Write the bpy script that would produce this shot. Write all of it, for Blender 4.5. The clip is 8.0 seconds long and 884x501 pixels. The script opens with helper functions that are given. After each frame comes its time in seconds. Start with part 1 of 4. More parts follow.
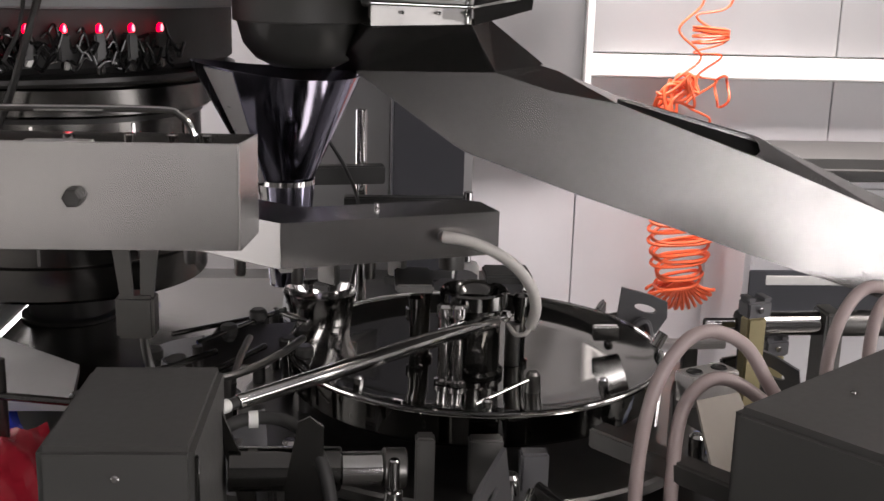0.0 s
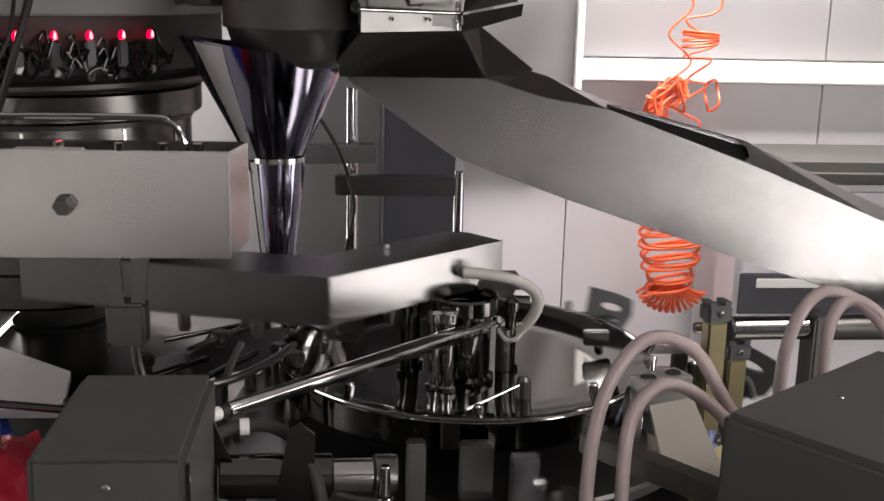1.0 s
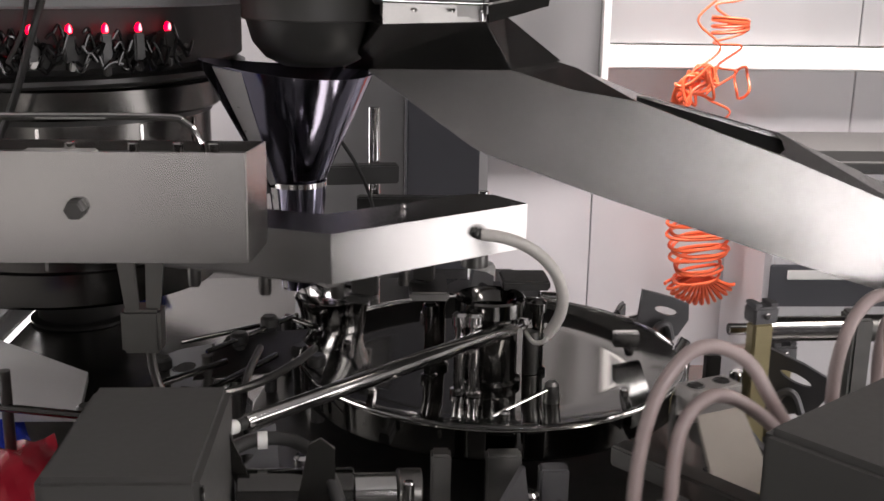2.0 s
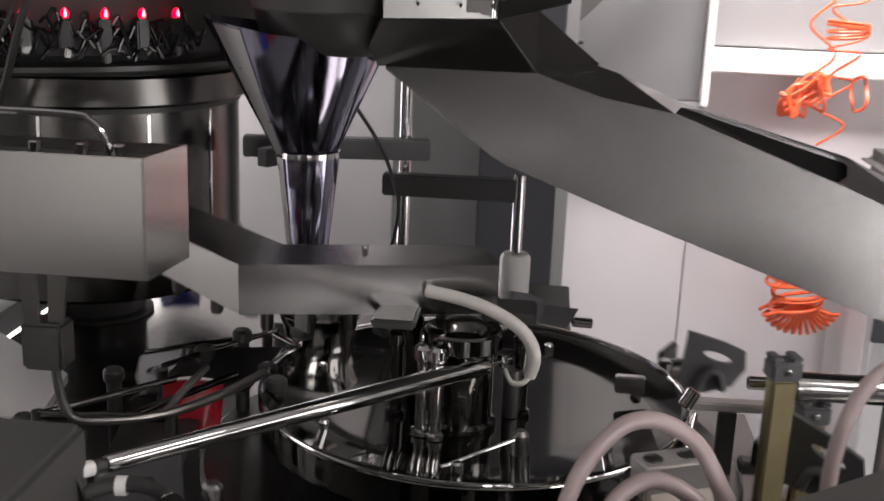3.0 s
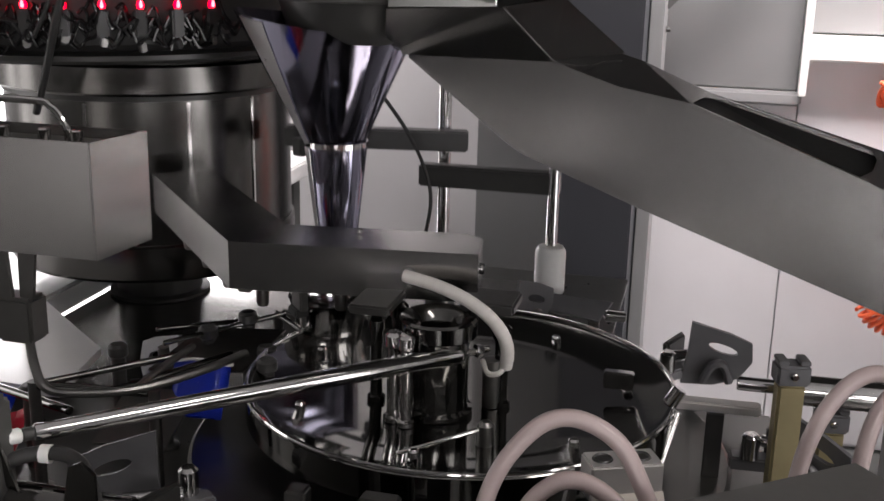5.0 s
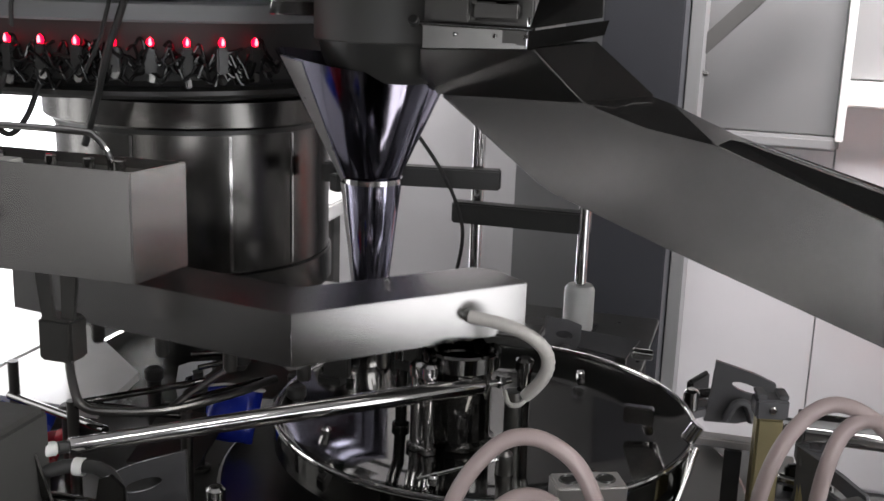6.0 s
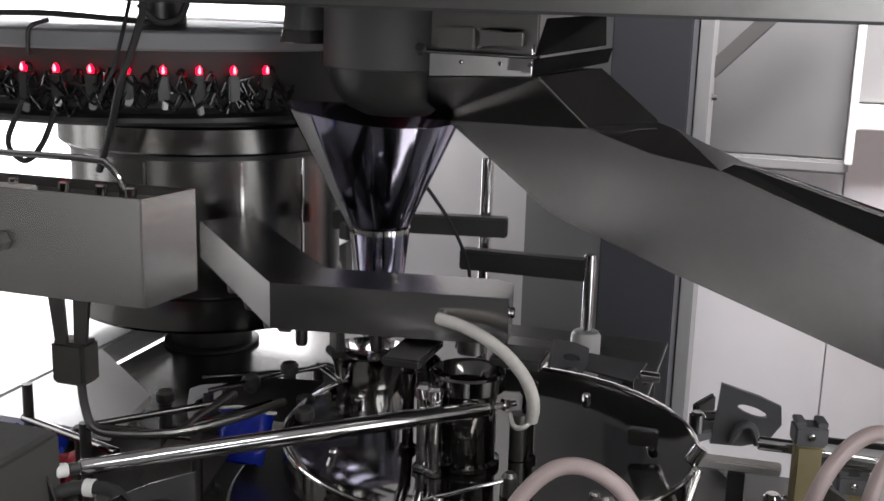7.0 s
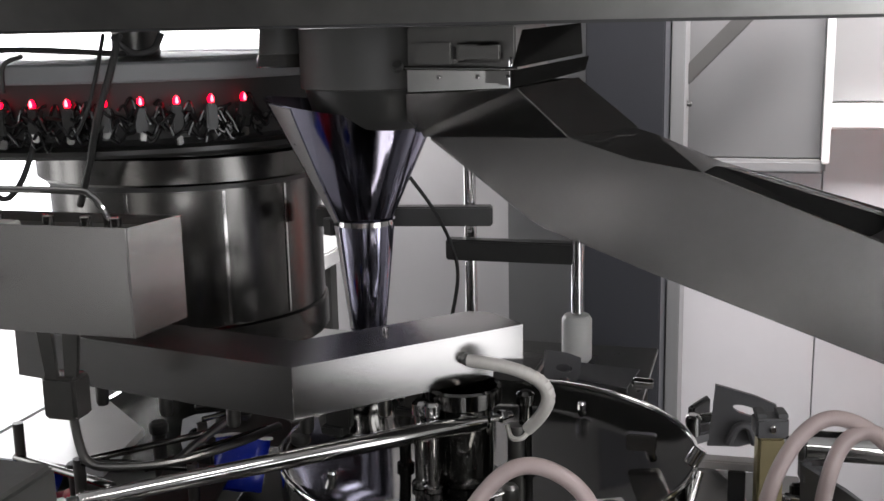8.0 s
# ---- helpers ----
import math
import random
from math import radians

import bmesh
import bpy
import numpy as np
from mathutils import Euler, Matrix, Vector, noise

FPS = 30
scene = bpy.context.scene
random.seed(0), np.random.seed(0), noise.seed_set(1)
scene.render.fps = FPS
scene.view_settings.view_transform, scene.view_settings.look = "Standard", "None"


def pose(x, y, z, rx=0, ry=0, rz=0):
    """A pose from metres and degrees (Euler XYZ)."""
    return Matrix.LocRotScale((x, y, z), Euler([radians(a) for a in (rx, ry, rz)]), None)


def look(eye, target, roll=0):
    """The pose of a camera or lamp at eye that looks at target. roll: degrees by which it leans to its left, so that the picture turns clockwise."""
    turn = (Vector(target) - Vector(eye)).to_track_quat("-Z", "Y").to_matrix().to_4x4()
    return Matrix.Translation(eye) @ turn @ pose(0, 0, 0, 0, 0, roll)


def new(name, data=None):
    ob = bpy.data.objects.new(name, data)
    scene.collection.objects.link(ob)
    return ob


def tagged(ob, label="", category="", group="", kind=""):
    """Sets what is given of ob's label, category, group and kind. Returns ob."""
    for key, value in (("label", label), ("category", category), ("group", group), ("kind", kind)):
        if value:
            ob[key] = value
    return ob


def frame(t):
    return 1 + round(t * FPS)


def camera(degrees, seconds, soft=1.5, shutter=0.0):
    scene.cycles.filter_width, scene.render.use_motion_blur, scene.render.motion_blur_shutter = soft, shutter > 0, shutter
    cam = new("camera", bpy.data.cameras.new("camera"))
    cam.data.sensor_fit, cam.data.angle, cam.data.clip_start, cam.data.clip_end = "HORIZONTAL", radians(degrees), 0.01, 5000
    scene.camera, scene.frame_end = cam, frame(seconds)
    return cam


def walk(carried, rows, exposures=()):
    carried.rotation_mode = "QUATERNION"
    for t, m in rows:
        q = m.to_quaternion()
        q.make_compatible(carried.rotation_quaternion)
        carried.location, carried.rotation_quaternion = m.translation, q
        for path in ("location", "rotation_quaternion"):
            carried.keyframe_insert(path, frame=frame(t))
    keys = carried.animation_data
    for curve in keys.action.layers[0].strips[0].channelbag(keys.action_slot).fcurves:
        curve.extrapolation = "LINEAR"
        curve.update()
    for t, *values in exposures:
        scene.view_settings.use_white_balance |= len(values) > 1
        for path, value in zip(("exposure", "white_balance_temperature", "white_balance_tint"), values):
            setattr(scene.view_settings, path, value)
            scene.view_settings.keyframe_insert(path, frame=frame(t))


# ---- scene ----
cam = camera(43.5, 8.0, 1.5, 0.5)
PATH = [
    (0, (0.0, 0.0, 1.5), (0.137, 1.937, 1.019), 1.5),
    (0.5, (0.001, 0.0, 1.5), (0.156, 1.936, 1.021), 1.3),
    (1, (0.002, -0.004, 1.506), (0.153, 1.933, 1.03), 1.4),
    (1.5, (-0.005, 0.011, 1.501), (0.142, 1.946, 1.018), 0.6),
    (1.7, (-0.013, 0.025, 1.511), (0.121, 1.956, 1.008), 0.6),
    (2.8, (0.182, 0.182, 1.518), (0.103, 2.114, 1.009), 2.4),
    (3, (0.243, 0.23, 1.518), (0.073, 2.152, 0.992), 2.3),
    (3.5, (0.307, 0.299, 1.511), (0.047, 2.193, 0.924), 2.5),
    (4, (0.393, 0.3, 1.509), (0.041, 2.171, 0.897), 3.7),
    (4.5, (0.443, 0.288, 1.518), (0.038, 2.156, 0.928), 2.1),
    (6, (0.509, 0.231, 1.528), (-0.033, 2.094, 1.042), 1.9),
    (6.5, (0.517, 0.221, 1.532), (-0.048, 2.083, 1.068), 2.0),
    (7, (0.528, 0.214, 1.537), (-0.045, 2.077, 1.089), 1.6),
    (7.5, (0.522, 0.214, 1.535), (-0.036, 2.087, 1.108), 0.4),
    (8, (0.519, 0.212, 1.525), (-0.024, 2.093, 1.118), -1.2),
]
TINT = [(0, 0.14, 6850, 15), (4.6, 0.14, 6800, 14.5), (6, 0.14, 6500, 10), (8, 0.14, 6500, 10)]  # the clip's colour cools on the way
walk(cam, [(t, look(eye, target, roll)) for t, eye, target, roll in PATH], TINT)

# ---- world and light ----
world = bpy.data.worlds.new("world")
scene.world = world
world.use_nodes = True
world.node_tree.nodes["Background"].inputs[0].default_value = (0.75, 0.8, 0.85, 1)
world.node_tree.nodes["Background"].inputs[1].default_value = 0.1

LAMPS = [  # ceiling panels: x, y, width, depth, watts
    (1.5, 0.6, 0.3, 1.2, 8),
    (1.0, 3.02, 1.6, 0.25, 108),
    (-1.4, 3.1, 1.6, 0.3, 24),
]
CEIL = 2.75


def lamp(x, y, w, d, watts):
    data = bpy.data.lights.new("ceiling_lamp", "AREA")
    data.shape, data.size, data.size_y, data.energy = "RECTANGLE", w, d, watts
    data.color = (1.0, 0.955, 0.98)
    ob = new("ceiling_lamp", data)
    ob.matrix_world = pose(x, y, CEIL - 0.05)


for row in LAMPS:
    lamp(*row)


def window_light(name, m, w, h, watts):
    data = bpy.data.lights.new(name, "AREA")
    data.shape, data.size, data.size_y, data.energy = "RECTANGLE", w, h, watts
    data.color = (0.97, 0.97, 1.0)
    new(name, data).matrix_world = m


# daylight in the doorway and in unseen windows placed for the steel's reflections
window_light("wall_opening_light", look((3.19, 0.45, 0.97), (0, 0.45, 0.9)), 1.9, 1.86, 14)
window_light("wall_opening_light", look((1.35, -2.19, 1.4), (1.35, 0, 1.3)), 1.1, 1.35, 28)
# added lamp in an unseen west opening, to brighten the funnel's left side
window_light("wall_opening_light", look((-2.59, 1.45, 1.25), (0, 1.45, 1.2)), 1.1, 1.2, 9)
window_light("door_daylight", look((-1.76, 3.72, 1.1), (-1.6, 0, 1.0)), 1.4, 2.1, 15)


# ---- materials ----
def material(name, base, rough=0.5, metal=0.0, grain=0.0, scale=30.0, stretch=(1, 1, 1), bump=0.0, stain=0.15, glow=None, spread=0.07, brush=0.0, along_x=False):
    m = bpy.data.materials.new(name)
    m.use_nodes = True
    nt = m.node_tree
    b = nt.nodes["Principled BSDF"]
    b.inputs["Metallic"].default_value = metal
    b.inputs["Roughness"].default_value = rough
    co = nt.nodes.new("ShaderNodeTexCoord")
    mp = nt.nodes.new("ShaderNodeMapping")
    mp.inputs["Scale"].default_value = stretch
    nt.links.new(co.outputs["Object"], mp.inputs["Vector"])
    fine = nt.nodes.new("ShaderNodeTexNoise")
    fine.inputs["Scale"].default_value = scale
    fine.inputs["Detail"].default_value = 4
    nt.links.new(mp.outputs["Vector"], fine.inputs["Vector"])
    wide = nt.nodes.new("ShaderNodeTexNoise")
    wide.inputs["Scale"].default_value = 4.0
    nt.links.new(co.outputs["Object"], wide.inputs["Vector"])
    add = nt.nodes.new("ShaderNodeMath")
    add.operation = "MULTIPLY_ADD"
    nt.links.new(fine.outputs["Fac"], add.inputs[0])
    add.inputs[1].default_value = grain
    nt.links.new(wide.outputs["Fac"], add.inputs[2])
    ramp = nt.nodes.new("ShaderNodeMapRange")
    ramp.inputs["From Min"].default_value = 0.3
    ramp.inputs["From Max"].default_value = 0.7 + grain
    ramp.inputs["To Min"].default_value = 1.0 - stain
    ramp.inputs["To Max"].default_value = 1.0 + stain * 0.5
    nt.links.new(add.outputs[0], ramp.inputs["Value"])
    mix = nt.nodes.new("ShaderNodeVectorMath")
    mix.operation = "SCALE"
    mix.inputs[0].default_value = base
    nt.links.new(ramp.outputs[0], mix.inputs["Scale"])
    nt.links.new(mix.outputs[0], b.inputs["Base Color"])
    rr = nt.nodes.new("ShaderNodeMapRange")
    rr.inputs["To Min"].default_value = max(rough - spread, 0.02)
    rr.inputs["To Max"].default_value = rough + spread
    nt.links.new(fine.outputs["Fac"], rr.inputs["Value"])
    nt.links.new(rr.outputs[0], b.inputs["Roughness"])
    if bump:
        bp = nt.nodes.new("ShaderNodeBump")
        bp.inputs["Strength"].default_value = bump
        bp.inputs["Distance"].default_value = 0.001
        nt.links.new(fine.outputs["Fac"], bp.inputs["Height"])
        nt.links.new(bp.outputs[0], b.inputs["Normal"])
    if brush:
        b.inputs["Anisotropic"].default_value = brush
        if along_x:
            tv = nt.nodes.new("ShaderNodeCombineXYZ")
            for k, c in enumerate((1.0, 0.2, 0.04)):
                tv.inputs[k].default_value = c
            nt.links.new(tv.outputs[0], b.inputs["Tangent"])
        else:
            tg = nt.nodes.new("ShaderNodeTangent")
            tg.direction_type, tg.axis = "RADIAL", "Z"
            nt.links.new(tg.outputs[0], b.inputs["Tangent"])
    if glow:
        b.inputs["Emission Color"].default_value = (*glow[:3], 1)
        b.inputs["Emission Strength"].default_value = glow[3]
    return m


ARMSTEEL = material("brushed_arm_steel", (0.40, 0.392, 0.384), 0.2, 1, 0.12, 6, (0.6, 0.6, 40), 0.0, 0.08, spread=0.006, brush=0.85, along_x=True)
BRUSHED = material("brushed_steel", (0.48, 0.472, 0.46), 0.25, 1, 0.2, 6, (0.6, 0.6, 40), 0.0, 0.16, spread=0.008, brush=0.8, along_x=True)
SATIN = material("satin_steel", (0.13, 0.127, 0.121), 0.19, 1, 0.3, 8, (30, 30, 0.6), 0.0, 0.12, spread=0.04, brush=0.7)
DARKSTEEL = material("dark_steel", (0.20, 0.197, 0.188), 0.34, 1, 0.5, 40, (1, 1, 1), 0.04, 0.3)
CHROME = material("chrome", (0.62, 0.61, 0.60), 0.10, 1, 0.3, 60, (1, 1, 1), 0.03)
POLISHED = material("polished_steel", (0.40, 0.39, 0.50), 0.10, 1, 0.3, 12, (20, 20, 1), 0.0)
BLACK = material("black_plastic", (0.034, 0.034, 0.032), 0.35, 0, 0.4, 80, (1, 1, 1), 0.1, 0.3)
GLOSSBLACK = material("gloss_black", (0.012, 0.012, 0.012), 0.16, 0, 0.4, 60, (1, 1, 1), 0.04, 0.3)
GREYPAINT = material("grey_paint", (0.075, 0.074, 0.070), 0.55, 0, 0.3, 120, (1, 1, 1), 0.1, 0.15)
RUBBER = material("rubber", (0.028, 0.028, 0.027), 0.6, 0, 0.3, 120, (1, 1, 1), 0.1)
ALU = material("pale_aluminium", (0.72, 0.70, 0.68), 0.42, 0.7, 0.3, 60, (1, 1, 1), 0.08)
# whitish colour for the reflected streak on the funnel's polished left side
SHEEN = material("painted_sheen", (0.86, 0.85, 0.84), 0.3, 0.5, 0.3, 40, (1, 1, 1), 0.02, 0.12)
WHITEPLASTIC = material("white_plastic", (0.75, 0.75, 0.72), 0.4, 0, 0.2, 60, (1, 1, 1), 0.05)
TUBE = material("milky_tube", (0.62, 0.60, 0.56), 0.35, 0, 0.2, 60, (1, 1, 1), 0.03)
PINKTUBE = material("pinkish_tube", (0.42, 0.34, 0.325), 0.35, 0, 0.2, 60, (1, 1, 1), 0.03)
WALL = material("wall_paint", (0.62, 0.61, 0.62), 0.6, 0, 0.2, 60, (1, 1, 1), 0.08, 0.06)
WALLGREY = material("grey_panel", (0.25, 0.25, 0.25), 0.5, 0, 0.2, 60, (1, 1, 1), 0.08, 0.08)
WHITE = material("white_paint", (0.82, 0.82, 0.80), 0.5, 0, 0.2, 60, (1, 1, 1), 0.05, 0.05)
COLDARK = material("dark_column_paint", (0.045, 0.047, 0.055), 0.5, 0, 0.2, 80, (1, 1, 1), 0.1, 0.12)
COLLIGHT = material("light_column_paint", (0.23, 0.23, 0.235), 0.5, 0, 0.2, 80, (1, 1, 1), 0.1, 0.1)
ORANGE = material("orange_hose", (0.85, 0.14, 0.05), 0.35, 0, 0.2, 60, (1, 1, 1), 0.03, 0.1)
YELLOW = material("yellowed_zinc", (0.42, 0.36, 0.20), 0.4, 0.6, 0.4, 40, (1, 1, 1), 0.1, 0.3)
BLUEFILM = material("blue_film", (0.02, 0.05, 0.55), 0.25, 0, 0.3, 30, (1, 1, 1), 0.2)
REDFILM = material("red_film", (0.5, 0.02, 0.04), 0.25, 0, 0.3, 30, (1, 1, 1), 0.2)
REDLIGHT = material("red_light", (0.6, 0.02, 0.03), 0.3, 0, 0, 10, glow=(1.0, 0.0, 0.02, 5.0))
PALE = material("pale_light", (0.8, 0.7, 0.7), 0.3, 0, 0, 10, glow=(1.0, 0.25, 0.3, 2.5))
LAMPGLOW = material("lamp_glow", (0.9, 0.9, 0.88), 0.5, 0, 0, 10, glow=(1.0, 0.97, 0.93, 6.0))
DAYGLOW = material("daylight", (0.9, 0.9, 0.9), 0.5, 0, 0, 10, glow=(0.97, 0.97, 1.0, 1.8))
DAYGLOW_SOUTH = material("south_daylight", (0.9, 0.9, 0.9), 0.5, 0, 0, 10, glow=(0.97, 0.97, 1.0, 3.2))
# weak glow added behind the unseen west and southwest openings
ADDED_GLOW = material("added_dull_glow", (0.9, 0.9, 0.9), 0.5, 0, 0, 10, glow=(1.0, 0.97, 0.95, 0.75))
GREYWALL = material("grey_wall_paint", (0.10, 0.10, 0.10), 0.6, 0, 0.2, 60, (1, 1, 1), 0.08, 0.06)
CABGREY = material("cabinet_grey_paint", (0.175, 0.175, 0.175), 0.45, 0, 0.2, 60, (1, 1, 1), 0.08, 0.1)
CEILPAINT = material("ceiling_paint", (0.46, 0.455, 0.455), 0.6, 0, 0.2, 60, (1, 1, 1), 0.08, 0.06)
# near-black colour that stands for the shade beneath the overhead beam
BEAM_SHADE = material("beam_shade", (0.03, 0.03, 0.03), 0.5, 0.0, 0.2, 60, (1, 1, 1), 0.08, 0.2)
CONCRETE = material("floor_epoxy", (0.13, 0.133, 0.128), 0.35, 0, 0.3, 30, (1, 1, 1), 0.1)


# ---- mesh helpers ----
def part(name, bm, mat, parent=None, label="", smooth=True):
    bmesh.ops.recalc_face_normals(bm, faces=bm.faces)
    me = bpy.data.meshes.new(name)
    bm.to_mesh(me)
    bm.free()
    me.materials.append(mat)
    if smooth:
        for p in me.polygons:
            p.use_smooth = True
        me.set_sharp_from_angle(angle=radians(32))
    ob = new(name, me)
    if parent is not None:
        ob.parent = parent
    if label:
        tagged(ob, label)
    return ob


def empty(name, m, label, category, group="", kind=""):
    ob = new(name)
    ob.empty_display_size = 0.02
    ob.matrix_basis = m
    return tagged(ob, label, category, group, kind)


def join(a, b):
    me = bpy.data.meshes.new("tmp")
    b.to_mesh(me)
    b.free()
    a.from_mesh(me)
    bpy.data.meshes.remove(me)
    return a


def bevelled(bm, w, seg=2):
    if w > 0:
        es = [e for e in bm.edges if len(e.link_faces) == 2 and e.calc_face_angle(0) > 0.6]
        bmesh.ops.bevel(bm, geom=es, offset=w, segments=seg, affect="EDGES", clamp_overlap=True)
    return bm


def block(x0, x1, y0, y1, z0, z1, w=0.002):
    bm = bmesh.new()
    bmesh.ops.create_cube(bm, size=1)
    for v in bm.verts:
        v.co = ((x0 + x1) / 2 + v.co.x * (x1 - x0), (y0 + y1) / 2 + v.co.y * (y1 - y0), (z0 + z1) / 2 + v.co.z * (z1 - z0))
    return bevelled(bm, w)


def moved(bm, m):
    bm.transform(m)
    return bm


def lathe(profile, seg=40, x=0, y=0, close=False):
    """Turn a profile of (radius, z) about a vertical axis."""
    bm = bmesh.new()
    rings = []
    for r, z in profile:
        if r < 1e-6:
            rings.append([bm.verts.new((x, y, z))])
        else:
            rings.append([bm.verts.new((x + r * math.cos(2 * math.pi * k / seg), y + r * math.sin(2 * math.pi * k / seg), z)) for k in range(seg)])
    pairs = list(zip(rings, rings[1:])) + ([(rings[-1], rings[0])] if close else [])
    for a, b in pairs:
        for k in range(seg):
            j = (k + 1) % seg
            vs = [a[k % len(a)], a[j % len(a)], b[j % len(b)], b[k % len(b)]]
            out = []
            for v in vs:
                if v not in out:
                    out.append(v)
            if len(out) > 2:
                bm.faces.new(out)
    return bm


def rod(a, b, r, seg=20, cap=0.0015):
    """A round bar from a to b with slightly rounded ends."""
    a, b = Vector(a), Vector(b)
    n = (b - a).length
    bm = lathe([(0, 0), (r - cap, 0), (r, cap), (r, n - cap), (r - cap, n), (0, n)], seg)
    return moved(bm, Matrix.Translation(a) @ (b - a).to_track_quat("Z", "Y").to_matrix().to_4x4())


def sweep(points, r, seg=10):
    """A round tube along points."""
    pts = [Vector(p) for p in points]
    bm = bmesh.new()
    rings, last = [], None
    for k, p in enumerate(pts):
        d = (pts[min(k + 1, len(pts) - 1)] - pts[max(k - 1, 0)]).normalized()
        side = d.orthogonal().normalized() if last is None else (last - d * last.dot(d)).normalized()
        last = side
        up = d.cross(side)
        rings.append([bm.verts.new(p + r * (side * math.cos(2 * math.pi * j / seg) + up * math.sin(2 * math.pi * j / seg))) for j in range(seg)])
    for a, b in zip(rings, rings[1:]):
        for j in range(seg):
            bm.faces.new((a[j], a[(j + 1) % seg], b[(j + 1) % seg], b[j]))
    bm.faces.new(rings[0])
    bm.faces.new(rings[-1])
    return bm


def smooth_line(points, steps=8):
    """Points on a smooth curve through the given ones."""
    pts = [Vector(p) for p in points]
    pts = [2 * pts[0] - pts[1]] + pts + [2 * pts[-1] - pts[-2]]
    out = []
    for i in range(1, len(pts) - 2):
        a, b, c, d = pts[i - 1 : i + 3]
        for k in range(steps):
            t = k / steps
            out.append(0.5 * (2 * b + (c - a) * t + (2 * a - 5 * b + 4 * c - d) * t * t + (3 * b - a - 3 * c + d) * t**3))
    return out + [pts[-2]]


def slab(outline, z0, z1, w=0.002):
    """A plate with a plan outline of (x, y) between two heights."""
    bm = bmesh.new()
    low = [bm.verts.new((x, y, z0)) for x, y in outline]
    high = [bm.verts.new((x, y, z1)) for x, y in outline]
    bm.faces.new(low)
    bm.faces.new(high)
    for k in range(len(low)):
        j = (k + 1) % len(low)
        bm.faces.new((low[k], low[j], high[j], high[k]))
    return bevelled(bm, w)


def sheet(corners, thick, w=0.0006):
    """A flat plate with the given corners in space, thickened along its normal."""
    vs = [Vector(c) for c in corners]
    n = (vs[1] - vs[0]).cross(vs[2] - vs[0])
    if n.length < 1e-9:
        n = (vs[2] - vs[1]).cross(vs[-1] - vs[1])
    n = n.normalized() * thick
    bm = bmesh.new()
    a = [bm.verts.new(v) for v in vs]
    b = [bm.verts.new(v + n) for v in vs]
    bm.faces.new(a)
    bm.faces.new(b)
    for k in range(len(a)):
        j = (k + 1) % len(a)
        bm.faces.new((a[k], a[j], b[j], b[k]))
    return bevelled(bm, w, 1)


def bolt(at, axis, r=0.006, h=0.005, mat=None, parent=None, name="bolt"):
    """A hexagonal bolt head on a washer; axis points out of the surface."""
    bm = lathe([(0, 0), (r * 1.5, 0), (r * 1.5, 0.0012), (r, 0.0014), (r, 0.0014 + h * 0.85), (r * 0.85, 0.0014 + h), (0, 0.0014 + h)], 6)
    moved(bm, Matrix.Translation(at) @ Vector(axis).to_track_quat("Z", "Y").to_matrix().to_4x4())
    return part(name, bm, mat or DARKSTEEL, parent, smooth=False)


I4 = Matrix.Identity(4)

# ---- structure ----
floor = part("floor", block(-2.6, 3.2, -2.2, 3.8, -0.1, 0, 0), CONCRETE)
tagged(floor, "grey painted workshop floor", "floor", kind="structure")
bm = bmesh.new()
for p in ((-2.6, -2.5, 3.66, 3.8, 0, CEIL), (-1.02, 3.2, 3.66, 3.8, 0, CEIL), (-2.5, -1.02, 3.66, 3.8, 2.2, CEIL)):
    bm = join(bm, block(*p, 0))
wall_n = part("wall_north", bm, WALL)
tagged(wall_n, "pale grey panelled workshop wall", "wall", kind="structure")
for nm, pieces, m in (
    ("wall_west", [(-2.7, -2.6, -2.2, 0.9, 0, CEIL), (-2.7, -2.6, 2.0, 3.8, 0, CEIL), (-2.7, -2.6, 0.9, 2.0, 0, 0.65), (-2.7, -2.6, 0.9, 2.0, 1.85, CEIL)], WALLGREY),
    ("wall_east", [(3.2, 3.3, -2.2, -0.5, 0, CEIL), (3.2, 3.3, 1.4, 3.8, 0, CEIL), (3.2, 3.3, -0.5, 1.4, 1.92, CEIL)], WALLGREY),
    ("wall_south", [(-2.7, -1.95, -2.3, -2.2, 0, CEIL), (-1.0, 0.8, -2.3, -2.2, 0, CEIL), (-1.95, -1.0, -2.3, -2.2, 0, 0.25), (-1.95, -1.0, -2.3, -2.2, 0.95, CEIL), (1.9, 3.3, -2.3, -2.2, 0, CEIL), (0.8, 1.9, -2.3, -2.2, 2.1, CEIL), (0.8, 1.9, -2.3, -2.2, 0, 0.7)], GREYWALL),
):
    bm = bmesh.new()
    for p in pieces:
        bm = join(bm, block(*p, 0))
    tagged(part(nm, bm, m), "plain workshop wall", "wall", kind="structure")
# backdrop_4 and backdrop_5 are added glows that brighten guard box and funnel
for nm, box, m in (("backdrop_1", (3.40, 3.42, -0.8, 1.7, 0.0, 2.4), DAYGLOW), ("backdrop_2", (0.6, 2.1, -2.42, -2.40, 0.0, 2.4), DAYGLOW_SOUTH), ("backdrop_4", (-2.15, -0.8, -2.42, -2.40, 0.05, 2.0), ADDED_GLOW), ("backdrop_5", (-2.82, -2.80, 0.7, 2.2, 0.4, 2.1), ADDED_GLOW), ("backdrop_3", (-2.7, -0.8, 3.94, 3.96, 0.0, 2.5), DAYGLOW_SOUTH)):
    tagged(part(nm, block(*box, 0), m), "glowing backdrop board outside a wall opening", "backdrop", kind="structure")
ceiling = part("ceiling", block(-2.7, 3.3, -2.3, 3.8, CEIL, CEIL + 0.1, 0), CEILPAINT)
tagged(ceiling, "pale workshop ceiling", "ceiling", kind="structure")


